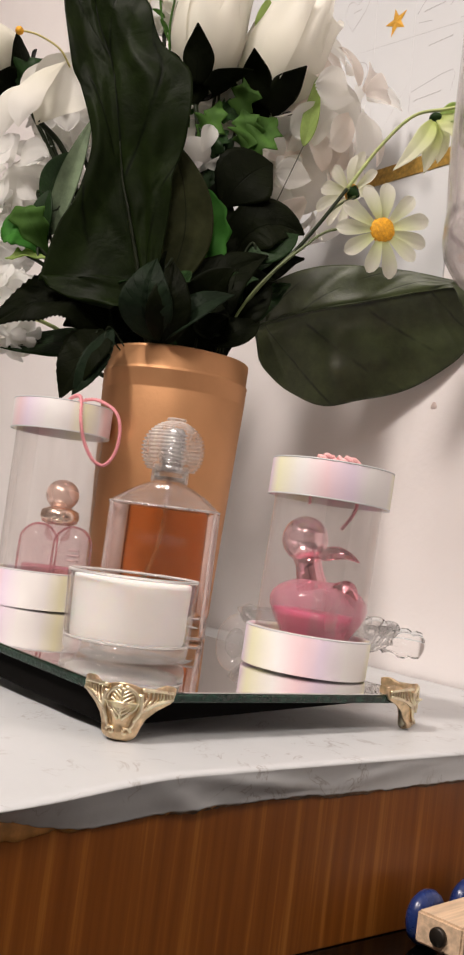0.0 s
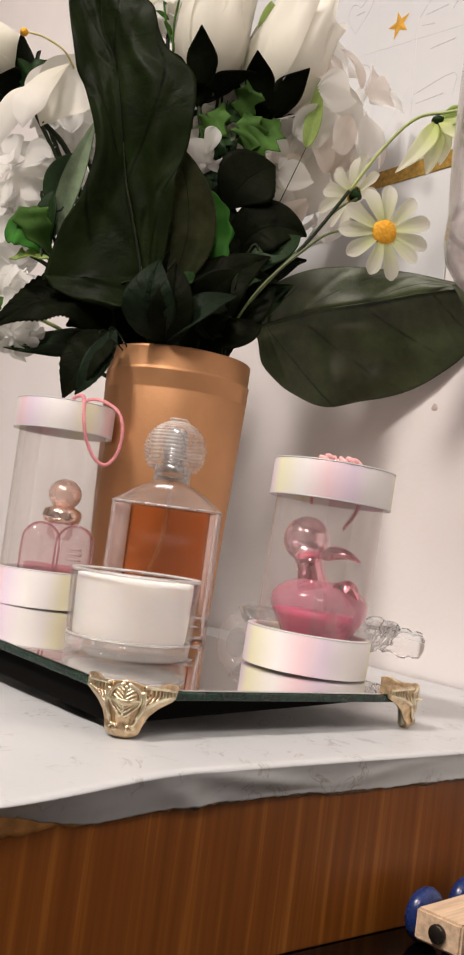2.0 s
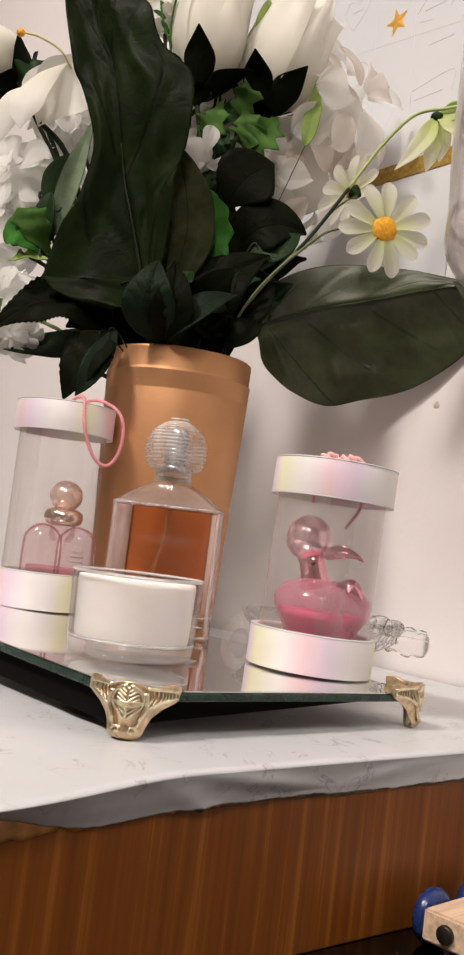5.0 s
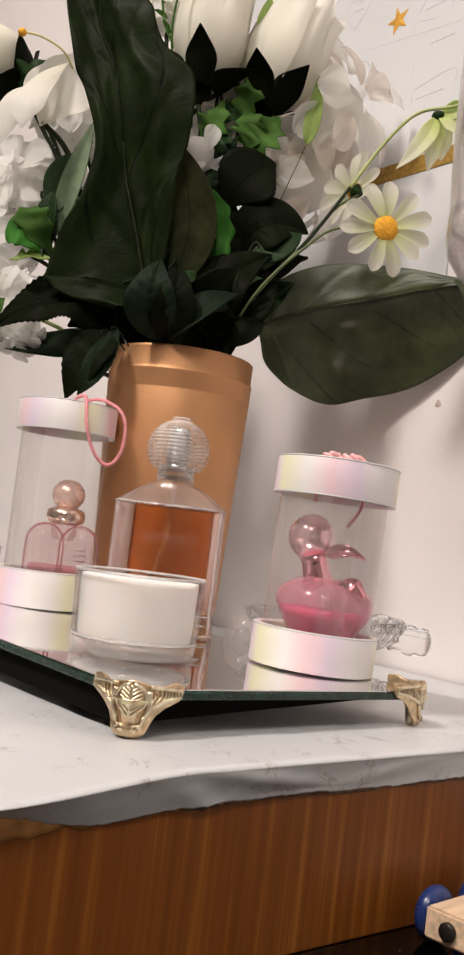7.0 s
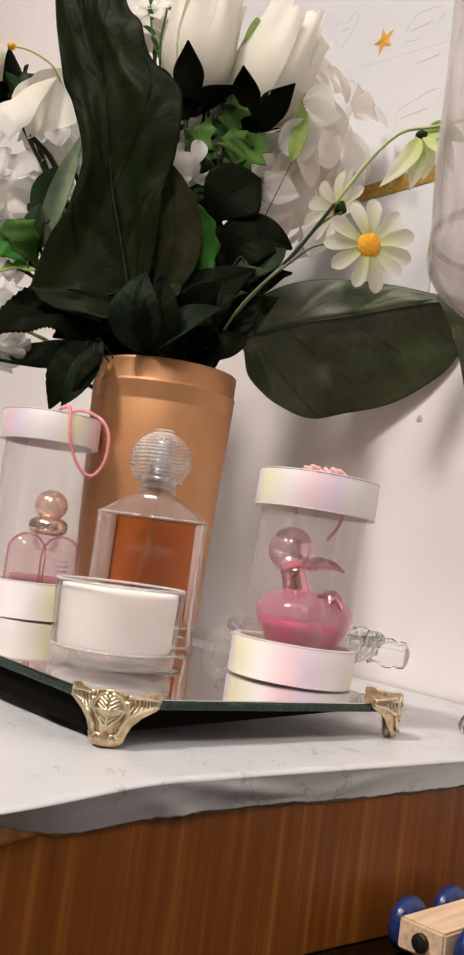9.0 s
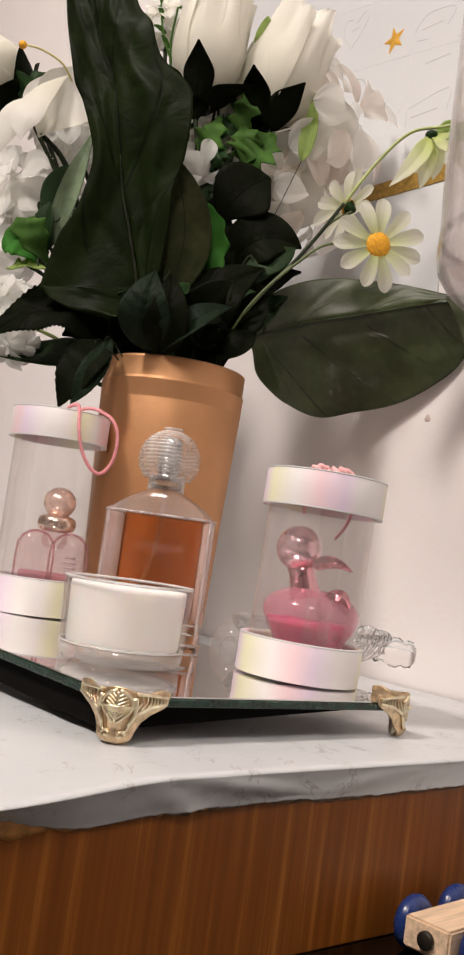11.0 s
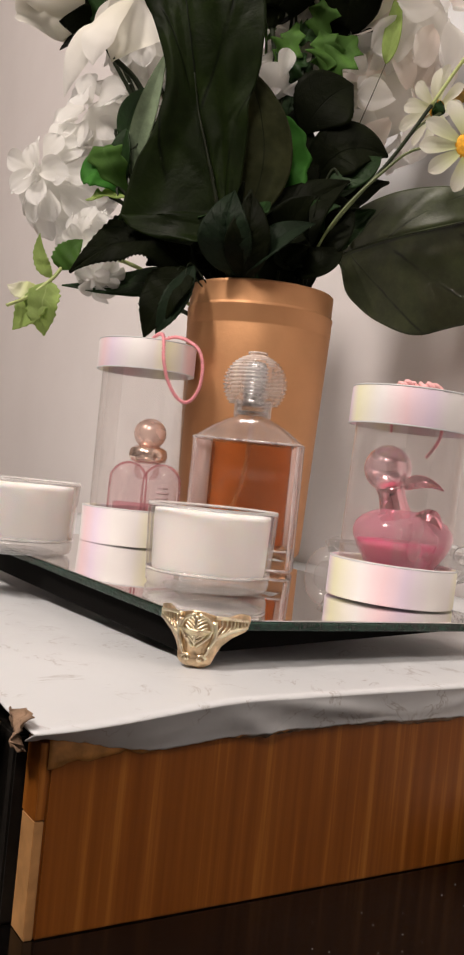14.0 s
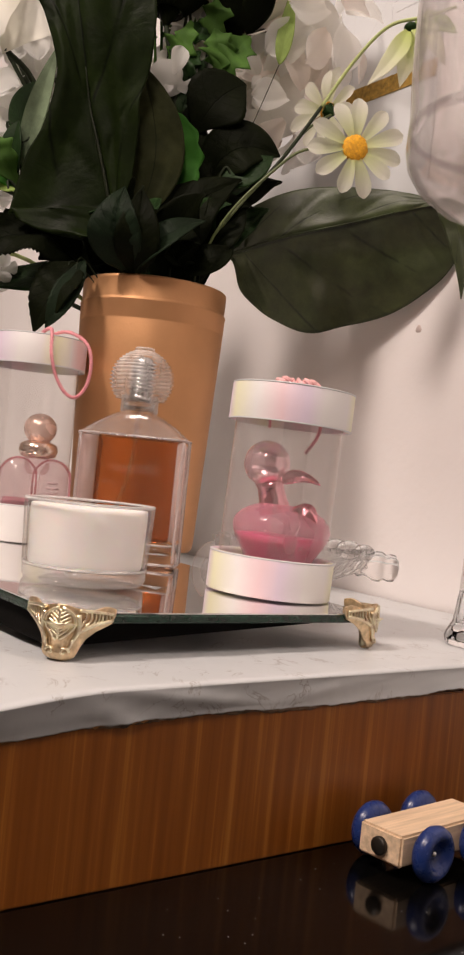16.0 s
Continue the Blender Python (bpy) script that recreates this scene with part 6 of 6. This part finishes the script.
full_bloom("artificial_peony", [in_vase(0.0, 0.010)], (0.5372, 0.7724, 0.3857), (-0.45, -0.8, 0.1), 0.030, "white artificial bloom deep in the bouquet", (WHITEPETAL, CREAMPETAL), 26)
full_bloom("artificial_peony", [in_vase(-0.004, 0.010)], (0.4500, 0.8416, 0.3973), (-0.6, -0.6, 0.3), 0.036, "white artificial bloom behind the lily", (WHITEPETAL,), 26)
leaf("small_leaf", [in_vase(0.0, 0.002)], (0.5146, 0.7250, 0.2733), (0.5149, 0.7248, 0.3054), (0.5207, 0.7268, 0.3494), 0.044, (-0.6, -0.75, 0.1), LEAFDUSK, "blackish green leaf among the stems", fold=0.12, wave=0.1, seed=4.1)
leaf("small_leaf", [in_vase(0.004, 0.002)], (0.5181, 0.7347, 0.3316), (0.5175, 0.7351, 0.3549), (0.5307, 0.7321, 0.3849), 0.026, (-0.6, -0.75, 0.1), LEAFMID, "dark green leaf among the stems", fold=0.12, teeth=6, tooth=0.3, wave=0.1, seed=4.6)
full_bloom("artificial_peony", [in_vase(0.002, 0.012)], (0.5348, 0.7510, 0.3984), (-0.5, -0.75, 0.1), 0.022, "small white artificial bloom between the roses", (WHITEPETAL, CREAMPETAL), 12, spread=1.5)
full_bloom("artificial_peony", [in_vase(0.002, 0.012)], (0.5433, 0.7539, 0.4348), (-0.4, -0.8, 0.3), 0.020, "small white artificial bloom between the roses", (WHITEPETAL, CREAMPETAL), 12, spread=1.5)
full_bloom("artificial_peony", [in_vase(0.002, 0.012)], (0.5808, 0.7422, 0.3881), (-0.3, -0.85, -0.3), 0.028, "small white artificial bloom between the roses", (WHITEPETAL, CREAMPETAL), 12, spread=1.5)

# the lily
LR = in_vase(-0.012, 0.004)
lily = thing("artificial_lily", LR, "white artificial lily with curled petals and a yellow stamen", "artificial flower", "lilies in the vase")
for a, b, c, w, face, cu, s in (((0.3976, 0.7883, 0.3600), (0.4093, 0.7778, 0.3872), (0.4398, 0.7688, 0.4212), 0.044, (-0.5, -0.8, 0.05), -0.25, 0.4), ((0.4090, 0.7779, 0.4090), (0.3802, 0.7685, 0.3735), (0.3758, 0.7670, 0.3445), 0.024, (-0.65, -0.7, 0.25), 0.3, 1.1), ((0.4013, 0.7922, 0.3666), (0.4074, 0.8005, 0.3926), (0.4109, 0.8044, 0.4211), 0.040, (-0.5, -0.75, 0.1), -0.2, 2.0), ((0.3994, 0.7875, 0.3922), (0.3755, 0.7865, 0.3688), (0.3690, 0.7997, 0.3301), 0.021, (-0.6, -0.7, 0.3), 0.3, 2.9)):
    part("petal", shift(leaf_sheet(a, b, c, w, face, fold=0.10, wave=0.10, swell=0.55, curl=cu, seed=s, nu=28, nv=14), LR), LILYPETAL, lily)
part("stem", shift(rod([LR, (0.4473, 0.7762, 0.2853), (0.4209, 0.7835, 0.3445), (0.3987, 0.7879, 0.3634)], 0.0022, 0.0020), LR), STEMDARK, lily)
part("stamen", shift(rod([(0.4115, 0.7768, 0.4051), (0.4013, 0.7759, 0.4140), (0.3874, 0.7817, 0.4200), (0.3767, 0.7860, 0.4205)], 0.0007, n=20), LR), plain("stamen_thread", (0.66, 0.58, 0.22), 0.6), lily, "thin pale yellow stamen")
part("anther", shift(ball(0.0030, (0.3744, 0.7869, 0.4198), 14, 10, (1, 1, 1)), LR), YOLK, lily, "yellow anther")

# daisies on a branching spray
dp = [petal_mesh("petal", 0.0268, 0.0112, DAISYPETAL, 0.25, 0.10 + 0.08 * k, ripple=0.03, seed=k * 1.3) for k in range(3)]
dp2 = [petal_mesh("petal", 0.0262, 0.0104, DAISYPETAL, 0.25, 0.10 + 0.08 * k, ripple=0.03, seed=k * 1.3) for k in range(3)]
daisy([in_vase(0.012, -0.006), (0.5195, 0.6787, 0.2460), (0.5467, 0.6508, 0.2926), (0.5610, 0.6344, 0.3047)], (0.5774, 0.6109, 0.3040), (-0.42, -0.86, -0.05), dp, 0.0088, "pale yellow-white artificial daisy facing outwards", 11)
daisy([in_vase(0.012, 0.0), (0.5242, 0.6876, 0.2440), (0.5590, 0.6692, 0.3017), (0.5770, 0.6644, 0.3289)], (0.5930, 0.6635, 0.3472), (-0.15, 0.75, 0.40), dp2, 0.0060, "pale yellow-white artificial daisy seen from behind", 10, 0.25)
spray = thing("hanging_daisy", in_vase(0.013, 0.002), "half-closed pale daisy hanging from an arching stem", "artificial flower", "daisies in the vase")
SR = in_vase(0.013, 0.002)
part("lower_stem", shift(rod([SR, (0.5279, 0.6886, 0.2494), (0.5604, 0.6680, 0.3042), (0.5811, 0.6554, 0.3442)], 0.0014, 0.0013, n=30), SR), STEMDARK, spray, "dark green lower stem")
part("stem", shift(rod([(0.5811, 0.6554, 0.3442), (0.5931, 0.6388, 0.3760), (0.6053, 0.6212, 0.3982), (0.6164, 0.5978, 0.4010), (0.6259, 0.5795, 0.4050)], 0.0013, 0.0011, n=50), SR), STEMPALE, spray)
for a, b, c, w, mt, s in (((0.6127, 0.6092, 0.3953), (0.6040, 0.6110, 0.3749), (0.5937, 0.6243, 0.3547), 0.014, DAISYPETAL, 0.2), ((0.6144, 0.6073, 0.3955), (0.6188, 0.5951, 0.3871), (0.6286, 0.5872, 0.3687), 0.017, DAISYPETAL, 1.2), ((0.6149, 0.6098, 0.3941), (0.6145, 0.6102, 0.3762), (0.6132, 0.6130, 0.3565), 0.015, DAISYPETAL, 2.1), ((0.6162, 0.6098, 0.3946), (0.6204, 0.6082, 0.3814), (0.6219, 0.6095, 0.3662), 0.015, DAISYPETAL, 3.0), ((0.6163, 0.6083, 0.3987), (0.6239, 0.5954, 0.3979), (0.6324, 0.5827, 0.3909), 0.018, LEAFPALE, 2.7)):
    part("petal", shift(leaf_sheet(a, b, c, w, (-0.55, -0.75, 0.2), fold=0.25, wave=0.12, seed=s), SR), mt, spray, solid=0.0005)
part("calyx", shift(ball(0.0048, (0.6145, 0.6087, 0.3963), 16, 10, (1, 1, 0.8)), SR), LEAFMID, spray, "dark green cup")

# pale trailing vine
VR = in_vase(-0.018, 0.006)
vine = thing("trailing_vine", VR, "pale green trailing vine with serrated leaves", "artificial vine", "leaves in the vase")
part("stem", shift(rod([VR, (0.4318, 0.7862, 0.2202), (0.3917, 0.8034, 0.2214), (0.3736, 0.7995, 0.2023), (0.3574, 0.7999, 0.1867), (0.3429, 0.7995, 0.1779)], 0.0016, 0.0012, n=30), VR), STEMPALE, vine)
for a, b, c, w, mt, s in (((0.3719, 0.8002, 0.1999), (0.3659, 0.7917, 0.1809), (0.3705, 0.7954, 0.1608), 0.026, LEAFPALE, 0.3), ((0.3704, 0.8007, 0.1933), (0.3600, 0.7991, 0.1786), (0.3512, 0.8073, 0.1630), 0.024, LEAFPALE, 1.5), ((0.3738, 0.7996, 0.2032), (0.3650, 0.8030, 0.2150), (0.3630, 0.8038, 0.2330), 0.011, LEAFPALE, 2.5), ((0.3808, 0.8022, 0.2105), (0.3821, 0.7964, 0.2207), (0.3910, 0.7929, 0.2327), 0.022, LEAFBRIGHT, 3.4), ((0.3663, 0.8021, 0.1949), (0.3548, 0.8061, 0.1912), (0.3448, 0.8094, 0.1940), 0.014, DAISYPETAL, 0.6)):
    part("leaf", shift(leaf_sheet(a, b, c, w, (-0.65, -0.7, 0.2), teeth=9, tooth=0.14, fold=0.15, wave=0.12, nu=36, seed=s), VR), mt, vine, solid=0.0005)
# thin green filler twigs
for k, (a, b, c) in enumerate((((0.4991, 0.7704, 0.3957), (0.4887, 0.7764, 0.4616), (0.4895, 0.7760, 0.4987)), ((0.5039, 0.7674, 0.4064), (0.4861, 0.7837, 0.4730), (0.4828, 0.7913, 0.5041)), ((0.5110, 0.7690, 0.4047), (0.4971, 0.7715, 0.4488), (0.4954, 0.7726, 0.4828)))):
    e = thing("filler_twig", in_vase(0.0, 0.008), "thin green plastic filler twig", "artificial flower", "leaves in the vase")
    part("stem", shift(rod([in_vase(0.0, 0.008), a, b, c], 0.0012, 0.0008, n=24), in_vase(0.0, 0.008)), LEAFBRIGHT, e)
    for j in range(9):
        p = Vector(a).lerp(Vector(c), j / 8)
        d = Vector((random.uniform(-1, 1), random.uniform(-0.6, 0.2), random.uniform(0.1, 0.9))).normalized()
        part("twig_leaf", shift(leaf_sheet(p, p + d * 0.007, p + d * 0.013 + Vector((0, 0, -0.002)), 0.004, NEAR, nu=8, nv=4), in_vase(0.0, 0.008)), LEAFBRIGHT, e, solid=0.0004)
